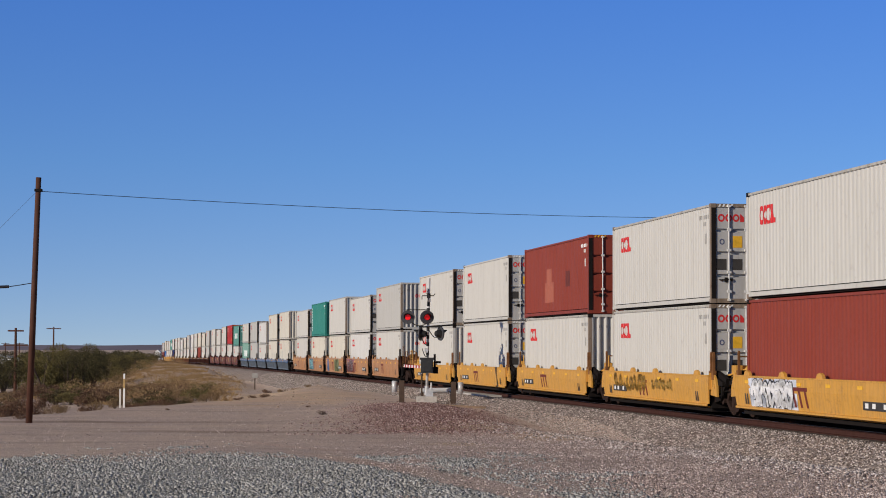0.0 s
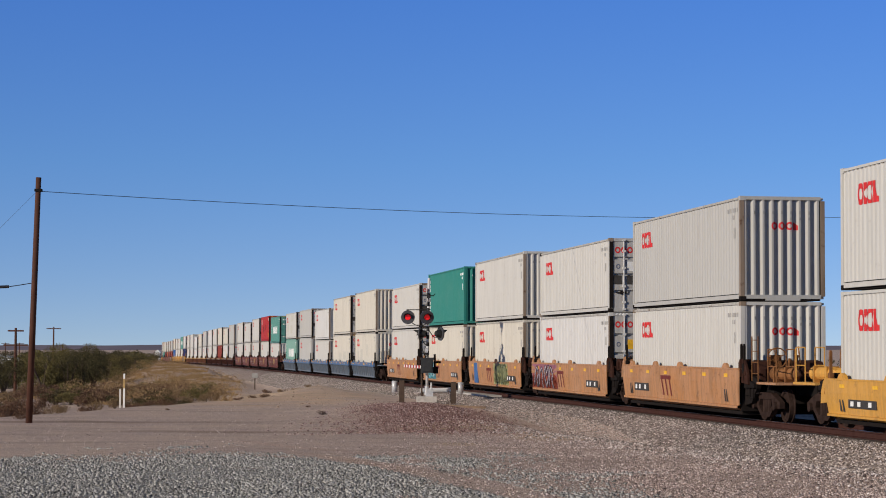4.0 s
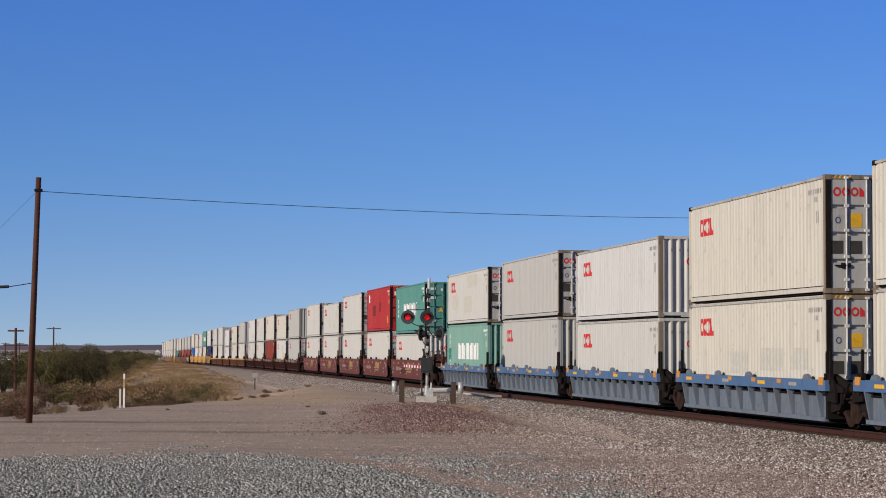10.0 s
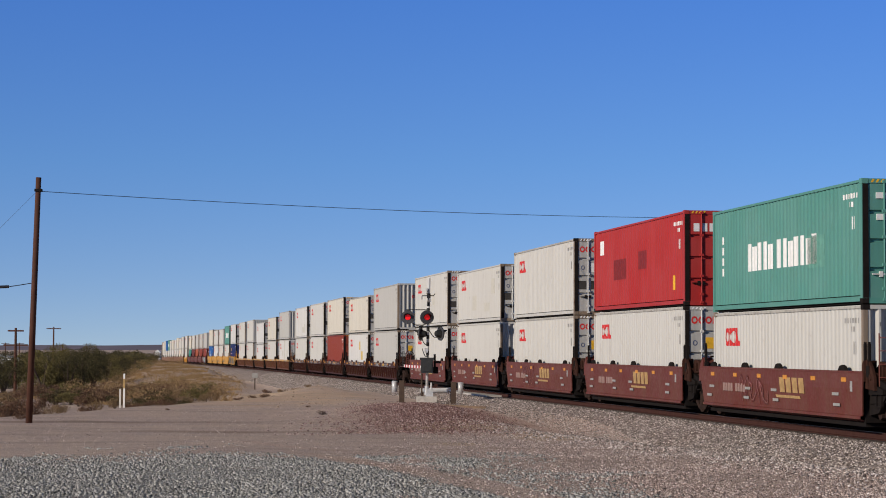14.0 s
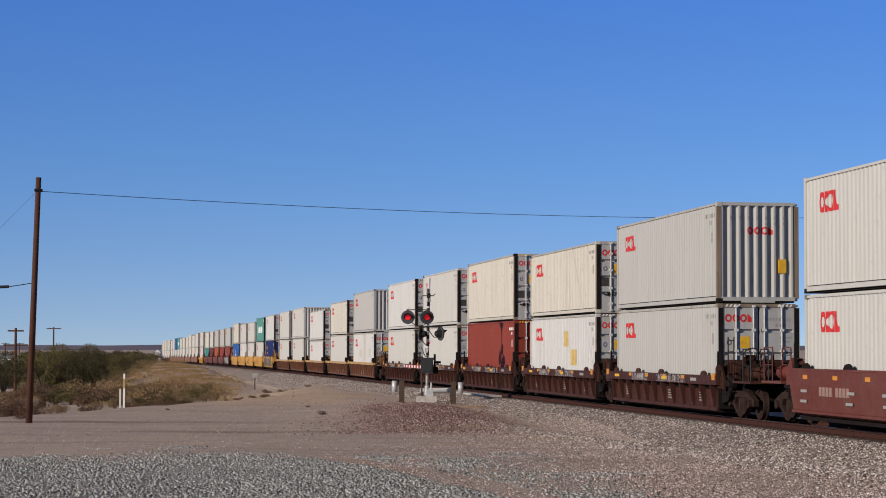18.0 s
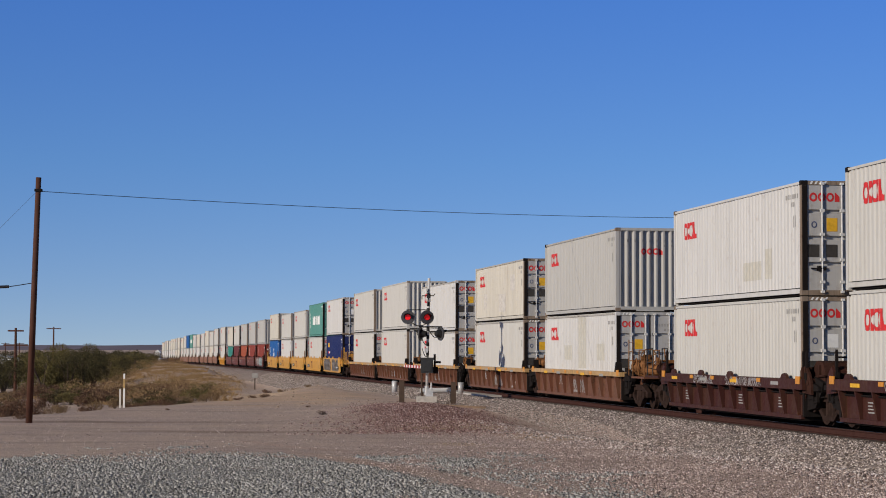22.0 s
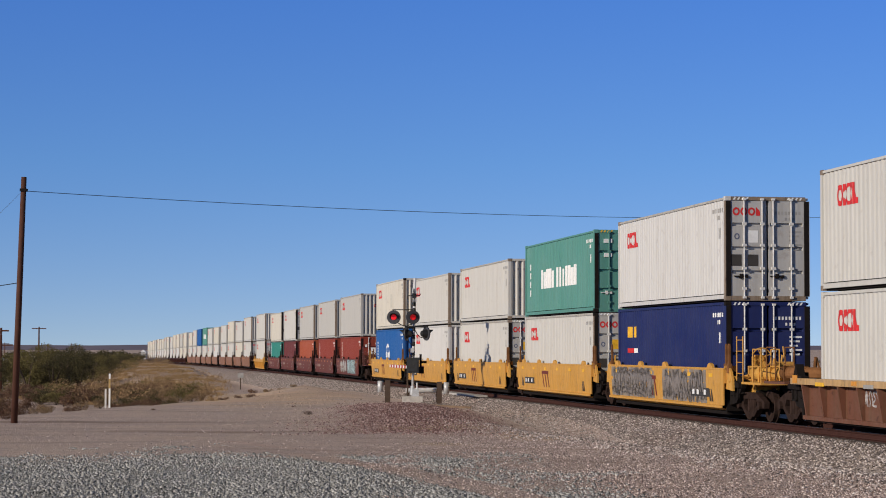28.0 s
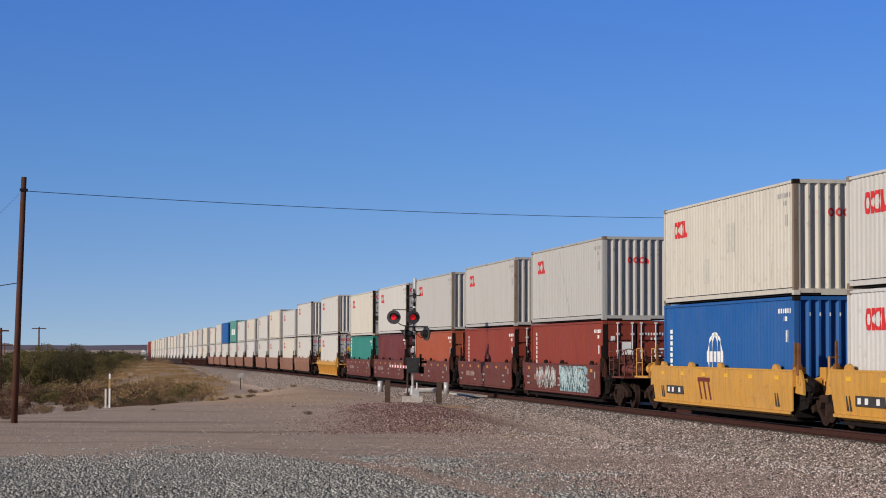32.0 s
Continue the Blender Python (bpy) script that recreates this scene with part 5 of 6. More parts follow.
graffiti(BOX[35][0], 8, -3.9, -0.5, [(200, 200, 195), (120, 96, 96)], 0.5, 1.37, (), 0.4, 0.12)
graffiti(BOX[35][0], 18, 0.5, 4.4, [(170, 205, 206), (100, 112, 116), (225, 240, 240)], 0.43, 1.37, ((150, 175, 178),), 0.5, 0.12)
graffiti(BOX[30][0], 9, -5.8, -1.0, [(132, 124, 118), (112, 106, 102)], 0.45, 1.38, ((136, 126, 114),), 0.4, 0.1)
graffiti(BOX[30][0], 19, 0.6, 4.6, [(132, 124, 118), (112, 106, 102)], 0.45, 1.38, ((136, 126, 114),), 0.4, 0.1)
for i in (15, 17):
    graffiti(BOX[i][0], 30 + i, -2.9, -0.4, [(150, 105, 98), (105, 50, 44)], 0.5, 1.3, (), 0.5, 0.025)


def rib_car_tag(car, seed, x0, x1, z0, z1, y, mat, w):
    """Loose sprayed scrawl on the web or the chord of a ribbed car."""
    rnd = random.Random(seed)
    sh = Shape()
    n = max(2, round((x1 - x0) / (0.75 * (z1 - z0))))
    for k in range(n):
        a = x0 + (x1 - x0) * k / n
        flip = rnd.random() < 0.5
        pts = curve([(a + (x1 - x0) / n * (1 - u if flip else u), z0 + (z1 - z0) * v) for u, v in rnd.choice(GLYPHS)])
        stroke(sh, pts, w, 0.002 * (k % 2), lambda z: y, z0, z1)
    piece("sprayed_paint", sh.mesh("tag"), mat, car)


def web_stencil():
    """Four short lines of small lettering."""
    sh = Shape()
    for k in range(4):
        sh.box(-0.2, 0.2 - 0.06 * (k % 3), -1.268, -1.26, 0.45 + 0.075 * k, 0.48 + 0.075 * k)
    return sh.mesh("stencil")


PALETAG = plain("spray pale", (0.42, 0.39, 0.38, 1), 0.6, var=0.4, scale=2.5)
for i in (20, 21, 22, 23, 24):
    rib_car_tag(BOX[i][0], 20 + i, -3.0, -1.0, 0.96, 1.19, -1.474, PALETAG, 0.035)
    rib_car_tag(BOX[i][0], 50 + i, 0.2, 3.4, 0.96, 1.19, -1.474, PALETAG, 0.03)
    for x in (-4.4, 1.0, 4.5):
        tagged(piece("stencil_lettering", once("web stencil", web_stencil), MGREY, BOX[i][0], "", pose(x, 0, 0)), kind="stuff")
for i in (25, 26, 27, 28, 29):
    rib_car_tag(BOX[i][0], 70 + i, -0.55, 1.6, 0.38, 0.85, -1.27, PALETAG, 0.1)
    rib_car_tag(BOX[i][0], 80 + i, -3.2, -2.3, 0.62, 0.98, -1.27, PALETAG, 0.05)
    if i in (26, 28):
        rib_car_tag(BOX[i][0], 90 + i, 3.4, 4.4, 0.34, 0.98, -1.27, PALETAG, 0.08)

# the leading cars have lower sides
LOWER = pose(0, 0, 0.26 * 0.19) @ Matrix.Diagonal((1, 1, 0.81, 1))
for i in range(5):
    for ob in BOX[i][0].children:
        kind = ob.name.split(".")[0]
        if kind in ("side_plate", "top_chord", "sprayed_paint", "builder_mark", "number_plate", "number_bar", "reflector"):
            ob.matrix_basis = LOWER @ ob.matrix_basis
        elif kind in ("guide_post", "guide_fin", "corner_guide"):
            ob.matrix_basis = pose(0, 0, -0.22) @ ob.matrix_basis

# ---- crossing signal ----
SX, SY = -0.70, 90.5
SZ = -0.26
BAND = plain("red band", (0.4, 0.03, 0.03, 1), 0.5)
BOXGREEN = plain("dark grey enamel", (0.035, 0.036, 0.036, 1), 0.5)
TARGET = plain("lamp target", (0.05, 0.05, 0.055, 1), 0.5)
MASTPAINT = painted("aluminium mast paint", (0.72, 0.72, 0.71, 1), rust=0.15, grime=0.4)
signal = new("crossing_signal")
signal.matrix_basis = pose(SX, SY, SZ)
tagged(signal, "silver railway crossing signal mast with lit red lamps", "crossing signal")
piece("foundation", Shape().box(-0.45, 0.45, -0.4, 0.4, -0.4, 0.1).mesh("base"), CONC, signal)
piece("mast", smooth(Shape().tube((0, 0, 0.1), (0.09, 0, 5.3), 0.062, 14).mesh("mast")), MASTPAINT, signal)
piece("base_collar", Shape().tube((0, 0, 0.16), (0, 0, 0.55), 0.12, 12, 0.09).mesh("collar"), SILVER, signal)
piece("upper_bracket", Shape().box(-0.22, 0.32, -0.03, 0.03, 4.5, 4.54).box(0.0, 0.16, -0.09, 0.09, 4.42, 4.62).tube((-0.22, 0, 4.5), (-0.22, -0.03, 4.36), 0.02, 6).tube((0.05, -0.08, 4.42), (0.03, -0.08, 4.1), 0.025, 6).tube((0.3, 0, 4.54), (0.36, 0, 4.62), 0.015, 6).mesh("bracket"), BLACK, signal)
piece("bell", smooth(Shape().tube((0.075, 0, 4.25), (0.078, 0, 4.44), 0.085, 12, 0.075).mesh("bell")), MASTPAINT, signal)
piece("lamp_crossarm", Shape().tube((-0.35, -0.1, 3.15), (0.68, -0.1, 3.15), 0.035, 10).tube((-0.9, 0.0, 3.9), (0.1, 0, 3.9), 0.02, 8).tube((-0.85, 0.0, 3.9), (-0.85, -0.05, 3.6), 0.018, 6).tube((-0.25, -0.1, 3.15), (-0.25, -0.1, 2.9), 0.03, 8).tube((0.58, -0.1, 3.15), (0.58, -0.1, 2.9), 0.03, 8).mesh("arm"), BLACK, signal)


def signal_lamp(x, z, turn, lens):
    lamp = piece("lamp", smooth_disc(), TARGET, signal, "round black lamp target with hood", pose(x, -0.12, z, 0, 0, turn))
    piece("lens", once("lens", lambda: Shape().tube((0, -0.07, 0), (0, -0.045, 0), 0.125, 24).mesh("lens")), lens, lamp)
    piece("hood", once("hood", hood_mesh), BLACK, lamp)
    piece("housing", once("housing", lambda: Shape().tube((0, 0.0, 0), (0, 0.22, 0), 0.2, 16, 0.12).mesh("housing")), BLACK, lamp)


def smooth_disc():
    return once("disc", lambda: Shape().tube((0, -0.045, 0), (0, 0.0, 0), 0.305, 28).mesh("disc"))


def hood_mesh():
    sh = Shape()
    n = 14
    for i in range(n):
        a, b = math.pi * (-0.12 + 1.24 * i / n), math.pi * (-0.12 + 1.24 * (i + 1) / n)
        la, lb = 0.3 * max(0.25, math.sin(a)), 0.3 * max(0.25, math.sin(b))
        p, q = (0.165 * math.cos(a), 0.165 * math.sin(a)), (0.165 * math.cos(b), 0.165 * math.sin(b))
        sh.quad((p[0], -0.05, p[1]), (q[0], -0.05, q[1]), (q[0], -0.05 - lb, q[1]), (p[0], -0.05 - la, p[1]))
        p2, q2 = (p[0] * 1.06, p[1] * 1.06), (q[0] * 1.06, q[1] * 1.06)
        sh.quad((q2[0], -0.05, q2[1]), (p2[0], -0.05, p2[1]), (p2[0], -0.05 - la, p2[1]), (q2[0], -0.05 - lb, q2[1]))
        sh.quad((p[0], -0.05 - la, p[1]), (q[0], -0.05 - lb, q[1]), (q2[0], -0.05 - lb, q2[1]), (p2[0], -0.05 - la, p2[1]))
    return sh.mesh("hood")


DIMRED = plain("dark red lens", (0.12, 0.004, 0.004, 1), 0.25)
signal_lamp(-0.83, 3.57, -8, LAMPRED)
signal_lamp(0.0, 3.57, 10, LAMPRED)
signal_lamp(-0.25, 2.84, 252, DIMRED)
signal_lamp(0.58, 2.85, 120, DIMRED)
piece("gate_mechanism", Shape().box(-0.26, 0.28, -0.3, 0.22, 1.12, 1.74).box(-0.3, 0.32, -0.32, 0.24, 1.7, 1.8).box(-0.2, 0.22, -0.33, -0.3, 1.2, 1.62).tube((0.0, -0.34, 1.42), (0.0, -0.3, 1.42), 0.07, 10).mesh("mech"), BOXGREEN, signal)
piece("counterweight_arm", Shape().box(0.3, 0.4, -0.06, 0.06, 1.2, 1.95).box(0.28, 0.5, -0.1, 0.1, 1.1, 1.4).box(0.4, 0.62, -0.05, 0.05, 1.55, 1.65).mesh("cw"), STEEL, signal)
gate = piece("gate_arm", Shape().box(-0.04, 0.04, 0.3, 6.4, -0.06, 0.06).mesh("gate"), MWHITE, signal, "striped red and white gate arm, lowered", pose(-0.2, 0, 1.38, 0, 0, 8))
for k in range(6):
    piece("red_stripe", once("stripe", lambda: Shape().box(-0.045, 0.045, 0, 0.5, -0.066, 0.066).mesh("stripe")), BAND, gate, "", pose(0, 0.5 + k, 0))
piece("sign_blade", Shape().box(-0.03, 0.0, -0.4, 0.4, 4.62, 4.85).box(-0.005, 0.08, -0.03, 0.03, 4.68, 4.74).mesh("blade"), MASTPAINT, signal, "white sign board seen edge-on")
for z in (1.9, 2.3, 2.62, 2.95, 3.35, 3.8, 4.05):
    piece("mast_band", once("mband", lambda: Shape().tube((0, 0, 0), (0, 0, 0.18), 0.068, 14).mesh("band")), BLACK, signal, "", pose(0.017 * z, 0, z))
for k, (x0, x1, z0, z1) in enumerate(((-0.8, 0.0, 3.45, 3.3), (0.1, 0.56, 3.0, 2.75), (-0.24, 0.05, 2.7, 2.45), (-0.2, 0.05, 2.2, 1.9))):
    sh = Shape()
    hang = [(x0 + (x1 - x0) * i / 6, z0 + (z1 - z0) * i / 6 - 0.18 * math.sin(math.pi * i / 6)) for i in range(7)]
    for (xa, za), (xb, zb) in zip(hang, hang[1:]):
        sh.tube((xa, -0.14, za), (xb, -0.14, zb), 0.022, 6)
    piece("cable_loop", sh.mesh("cable"), BLACK, signal)
piece("junction_box", Shape().box(-0.09, 0.05, -0.2, -0.06, 2.02, 2.22).mesh("jbox"), SILVER, signal)
piece("base_casting", Shape().box(-0.02, 0.28, -0.16, 0.16, 0.1, 0.42).tube((0.2, 0, 0.42), (0.2, 0, 0.7), 0.04, 8).mesh("casting"), SILVER, signal)
piece("conduit", Shape().tube((-0.22, -0.1, 0.16), (-0.22, -0.1, 1.1), 0.04, 8).mesh("conduit"), TIMBER, signal)


def guard_post(x, y, can):
    z = ground_z(x, y)
    post = new("guard_post")
    post.matrix_basis = pose(x, y, z - 0.05)
    tagged(post, "short weathered timber guard post with galvanised can", "post", "guard posts beside the signal")
    piece("timber", Shape().box(-0.11, 0.11, -0.11, 0.11, -0.2, 1.0).mesh("timber"), TIMBER, post)
    piece("can", smooth(Shape().tube((can, 0, 0.5), (can, 0, 0.98), 0.12, 14).mesh("can")), SILVER, post)


guard_post(-1.72, 86.5, -0.3)
guard_post(0.46, 87.5, 0.3)
pipe = new("guard_pipe")
pipe.matrix_basis = pose(-0.7, 91.2, ground_z(-0.7, 91.2))
tagged(pipe, "silver horizontal guard pipe on stubs by the track", "pipe")
piece("pipe", Shape().tube((-0.3, 0, 0.5), (1.25, 0.2, 0.52), 0.11, 12).mesh("pipe"), MASTPAINT, pipe)
for x in (-0.2, 1.1):
    piece("stub", once("stub", lambda: Shape().box(-0.06, 0.06, -0.04, 0.12, -0.15, 0.45).mesh("stub")), TIMBER, pipe, "", pose(x, 0.05, 0))

panel = once("panel", lambda: Shape().prism([(-1.38, -0.34), (1.38, -0.34), (1.38, -0.13), (1.34, -0.11), (-1.34, -0.11), (-1.38, -0.13)], -1.5, -0.84).mesh("panel"))
for k in range(6):
    slab = piece("concrete_slab", panel, CONC, None, "", on_line(36.5 + 2.8 * k))
    tagged(slab, "pale concrete road slab laid beside the rail", "slab", "road slabs at the crossing")
for x, y, turn, long in ((0.7, 79.5, -12, 1.9), (1.0, 81.0, 8, 1.4)):
    stick = piece("timber_plank", Shape().box(-long / 2, long / 2, -0.06, 0.06, -0.02, 0.07).mesh("plank"), plain("bleached timber", (0.22, 0.15, 0.10, 1), 0.9), None, "", pose(x, y, ground_z(x, y) + 0.02, 0, 3, turn))
    tagged(stick, "weathered timber plank lying on the gravel", "plank", "planks on the gravel")

# ---- poles and wires ----
pole = new("utility_pole")
PX, PY = -12.05, 60.0
PZ = ground_z(PX, PY)
pole.matrix_basis = pose(PX, PY, PZ - 0.1)
tagged(pole, "dark creosoted wooden utility pole with guy wires", "utility pole")
PTOP = 1.95 + (617 - 316) / 3635 * 60 - PZ + 0.1
piece("shaft", smooth(Shape().tube((0, 0, 0), (0.2, 0, PTOP), 0.1, 14, 0.078).mesh("shaft")), POLE, pole)
piece("wire_clamp", Shape().box(0.1, 0.3, -0.11, 0.11, PTOP - 0.42, PTOP - 0.34).mesh("clamp"), STEEL, pole)


def wire(name, a, b, sag, r, label):
    sh = Shape()
    a, b = Vector(a), Vector(b)
    n, m = 40, 6
    for i in range(n + 1):
        p = a.lerp(b, i / n) - Vector((0, 0, 4 * sag * i / n * (1 - i / n)))
        sh.v += [(p.x, p.y + r * math.cos(k * math.pi / 3), p.z + r * math.sin(k * math.pi / 3)) for k in range(m)]
    for i in range(n):
        for k in range(m):
            q = (k + 1) % m
            sh.f.append((i * m + k, (i + 1) * m + k, (i + 1) * m + q, i * m + q))
    return tagged(piece(name, sh.mesh("wire"), WIRE), label, "wire")


wire("span_wire", (PX + 0.25, PY, 6.51), (40, 120, 10.6), 0.86, 0.0105, "dark overhead wire strung from the wooden pole")
wire("guy_wire", (PX + 0.1, PY, 3.83), (PX - 4.5, PY - 2, 3.25), 0.08, 0.014, "sagging guy wire tied to the wooden pole")
wire("guy_wire", (PX + 0.1, PY, 6.45), (PX - 8.5, PY + 6, -0.6), 0.0, 0.006, "thin guy wire tied to the wooden pole")
tagged(piece("strain_insulator", Shape().tube((-0.18, 0, 0), (0.18, 0, 0.02), 0.045, 10).mesh("ins"), WIRE, None, "", pose(PX - 0.75, PY - 0.3, 3.69, 0, 0, 23)), "dark strain insulator on the guy wire", "insulator")


def far_pole(px, d, ytop, arms):
    x, y = (px - 784) / 3635 * d, d
    p = new("utility_pole")
    z = ground_z(x, y) - 0.1
    h = EYE + (617 - ytop) / 3635 * d - z
    p.matrix_basis = pose(x, y, z)
    tagged(p, "distant wooden utility pole with crossarms among scrub", "utility pole", "distant utility poles")
    piece("shaft", Shape().tube((0, 0, 0), (0, 0, h), 0.16, 8, 0.11).mesh("shaft"), POLE, p)
    for k in range(arms):
        w = 0.75 if k == 0 and arms > 1 else 1.15
        piece("crossarm", Shape().box(-w, w, -0.06, 0.06, h - 0.35 - 1.35 * k, h - 0.2 - 1.35 * k).mesh("arm"), POLE, p)


far_pole(29, 195, 583, 2)
far_pole(96, 330, 581, 1)
far_pole(36, 520, 609, 1)
far_pole(11, 600, 609, 1)
far_pole(112, 640, 611, 1)
far_pole(154, 700, 610, 1)


def marker(x, y, h, mat, cap):
    m = new("marker_post")
    m.matrix_basis = pose(x, y, ground_z(x, y) - 0.05)
    tagged(m, "slim white marker post at the lot's edge" if cap else "low pale marker stake at the lot's edge", "post", "marker posts")
    piece("stake", Shape().box(-0.033, 0.033, -0.025, 0.025, 0, h).mesh("stake"), mat, m)
    if cap:
        piece("band", Shape().box(-0.036, 0.036, -0.028, 0.028, h * 0.6, h * 0.86).mesh("band"), plain("ochre band", (0.45, 0.30, 0.12, 1)), m, "ochre band")


marker(-12.3, 79.5, 1.42, MWHITE, True)
marker(-12.42, 79.3, 0.85, plain("pale stake", (0.6, 0.57, 0.52, 1)), False)
mp = new("milepost")
mxy = Vector((-15.6, 171.0, 0))
mp.matrix_basis = pose(mxy.x, mxy.y, ground_z(mxy.x, mxy.y) - 0.05)
tagged(mp, "small trackside sign on a thin dark post", "sign")
piece("stake", Shape().box(-0.045, 0.045, -0.03, 0.03, 0, 1.45).mesh("stake"), TIMBER, mp)
piece("plate", Shape().box(-0.24, 0.24, -0.045, -0.03, 1.1, 1.5).mesh("plate"), MGREY, mp)

# ---- plants ----
def leaf_material(name, a, b_, trans=0.0):
    m, t, b = shader(name, 0.8, 0, 0.2)
    g = t.nodes.new("ShaderNodeNewGeometry")
    col = ramp(t, g.outputs["Random Per Island"], [(0.0, a), (1.0, b_)])
    t.links.new(col, b.inputs["Base Color"])
    return m


OLIVE = leaf_material("olive leaves", (0.075, 0.064, 0.024), (0.20, 0.165, 0.062))
DARKG = leaf_material("dark leaves", (0.03, 0.028, 0.014), (0.105, 0.09, 0.038))
GOLD = leaf_material("golden leaves", (0.10, 0.085, 0.02), (0.20, 0.16, 0.04))
STRAW = leaf_material("straw", (0.17, 0.11, 0.06), (0.31, 0.215, 0.12))
DRYGRASS = leaf_material("dry grass", (0.23, 0.145, 0.07), (0.37, 0.25, 0.125))
SCRUB = leaf_material("grey scrub", (0.10, 0.055, 0.036), (0.21, 0.125, 0.08))
TWIG = plain("twigs", (0.09, 0.065, 0.05, 1), 0.9)


def leaf_cloud(rnd, blobs, n, size):
    """Many small leaves scattered in and on uneven clumps."""
    v = np.empty((n * 3, 3), np.float32)
    wts = np.array([b[3] ** 2 for b in blobs])
    pick = rnd.choice(len(blobs), n, p=wts / wts.sum())
    d = rnd.normal(size=(n, 3))
    d /= np.linalg.norm(d, axis=1)[:, None]
    rad = rnd.uniform(0.55, 1.08, n) ** 0.6
    bl = np.array(blobs, np.float32)
    c = bl[pick, :3] + d * (bl[pick, 3] * rad)[:, None] * np.array([1, 1, 0.8])
    for k in range(3):
        o = rnd.normal(size=(n, 3))
        o /= np.linalg.norm(o, axis=1)[:, None]
        v[k::3] = c + o * size * rnd.uniform(0.5, 1.2, n)[:, None]
    return v


def tri_mesh(name, v):
    n = len(v) // 3
    me = bpy.data.meshes.new(name)
    me.vertices.add(len(v))
    me.vertices.foreach_set("co", np.asarray(v, np.float32).ravel())
    me.loops.add(len(v))
    me.loops.foreach_set("vertex_index", np.arange(len(v), dtype=np.int32))
    me.polygons.add(n)
    me.polygons.foreach_set("loop_start", np.arange(0, len(v), 3, dtype=np.int32))
    me.update(calc_edges=True)
    me.validate()
    me.materials.append(None)
    return me


def tree_meshes(seed, h, w, leaf, n):
    rnd = np.random.default_rng(seed)
    trunk = Shape()
    blobs = []
    for k in range(rnd.integers(3, 5)):
        a = rnd.uniform(0, 6.28)
        lean = rnd.uniform(0.1, 0.4) * w
        mid = (lean * 0.4 * math.cos(a), lean * 0.4 * math.sin(a), h * 0.3)
        tip = (lean * math.cos(a), lean * math.sin(a), h * rnd.uniform(0.55, 0.75))
        trunk.tube((0, 0, -0.3), mid, 0.16, 7, 0.11).tube(mid, tip, 0.11, 6, 0.04)
    for k in range(13):
        a, r = rnd.uniform(0, 6.28), w * math.sqrt(rnd.uniform(0, 1))
        top = h * (1 - 0.35 * (r / w) ** 2)
        z = rnd.uniform(0.04, 0.88) * top
        blobs.append((r * math.cos(a), r * math.sin(a), z, rnd.uniform(0.15, 0.3) * h))
    return trunk.mesh("trunk"), tri_mesh("crown", leaf_cloud(rnd, blobs, n, leaf))


TREES = [tree_meshes(40 + k, 5.2 + 0.5 * (k % 3), 3.6 + 0.5 * (k % 2), 0.105, 11000) for k in range(4)]


def tree(k, x, y, scale, mat, label):
    t = new("tree")
    t.matrix_basis = Matrix.Translation((x, y, ground_z(x, y))) @ Matrix.Rotation(x * 1.7 + y, 4, "Z")
    tagged(t, label, "tree", "trees in the wash")
    sc = Matrix.Diagonal((max(scale, 0.75), max(scale, 0.75), scale, 1))
    piece("trunk", TREES[k][0], TWIG, t, "", sc)
    piece("crown", TREES[k][1], mat, t, "", sc)


def spot(px, d):
    """A place d metres off in the direction of the column px."""
    return (px - 784) / 3635 * d, d


# column, distance, height of the crown's top in the view, kind
FOREST = [(78, 196, 622, "O"), (100, 205, 618, "O"), (122, 200, 620, "D"), (146, 208, 616, "D"), (166, 214, 620, "D"), (190, 236, 624, "O"), (205, 246, 622, "D"),
          (226, 258, 628, "O"), (92, 240, 616, "G"), (130, 250, 615, "D"), (178, 262, 618, "D"), (238, 300, 630, "D"), (8, 190, 630, "D"), (-14, 205, 626, "D"),
          (28, 205, 634, "D"), (18, 250, 622, "D"), (-45, 230, 620, "D"), (50, 262, 628, "O"), (250, 345, 626, "O"), (215, 320, 619, "D"), (150, 330, 615, "O"), (262, 420, 627, "D"), (64, 330, 618, "D"),
          (245, 460, 623, "O"), (275, 520, 626, "D"), (110, 300, 617, "D"), (235, 380, 624, "D")]
for k, (px, d, top, kind) in enumerate(FOREST):
    x, y = spot(px, d)
    size = (EYE + (617 - top) / 3635 * d - ground_z(x, y)) / (5.0 + 0.5 * ((k % 4) % 3))
    tree(k % 4, x, y, size, {"O": OLIVE, "D": DARKG, "G": GOLD}[kind],
         {"O": "olive-green bushy desert tree in the wash", "D": "dark green bushy desert tree in the wash", "G": "yellow-green autumn tree in the wash"}[kind])


def bush_meshes(seed, r, leaf, n):
    rnd = np.random.default_rng(seed)
    st = Shape()
    blobs = []
    for k in range(9):
        a, q = rnd.uniform(0, 6.28), r * math.sqrt(rnd.uniform(0, 1)) * 0.75
        z = rnd.uniform(0.25, 0.75) * r
        blobs.append((q * math.cos(a), q * math.sin(a), z, rnd.uniform(0.22, 0.42) * r))
        st.tube((0, 0, -0.1), (q * math.cos(a), q * math.sin(a), z + 0.2 * r), 0.02, 5, 0.008)
    return st.mesh("stems"), tri_mesh("foliage", leaf_cloud(rnd, blobs, n, leaf))


BUSHES = [bush_meshes(70 + k, 1.0, 0.055, 1900) for k in range(5)]


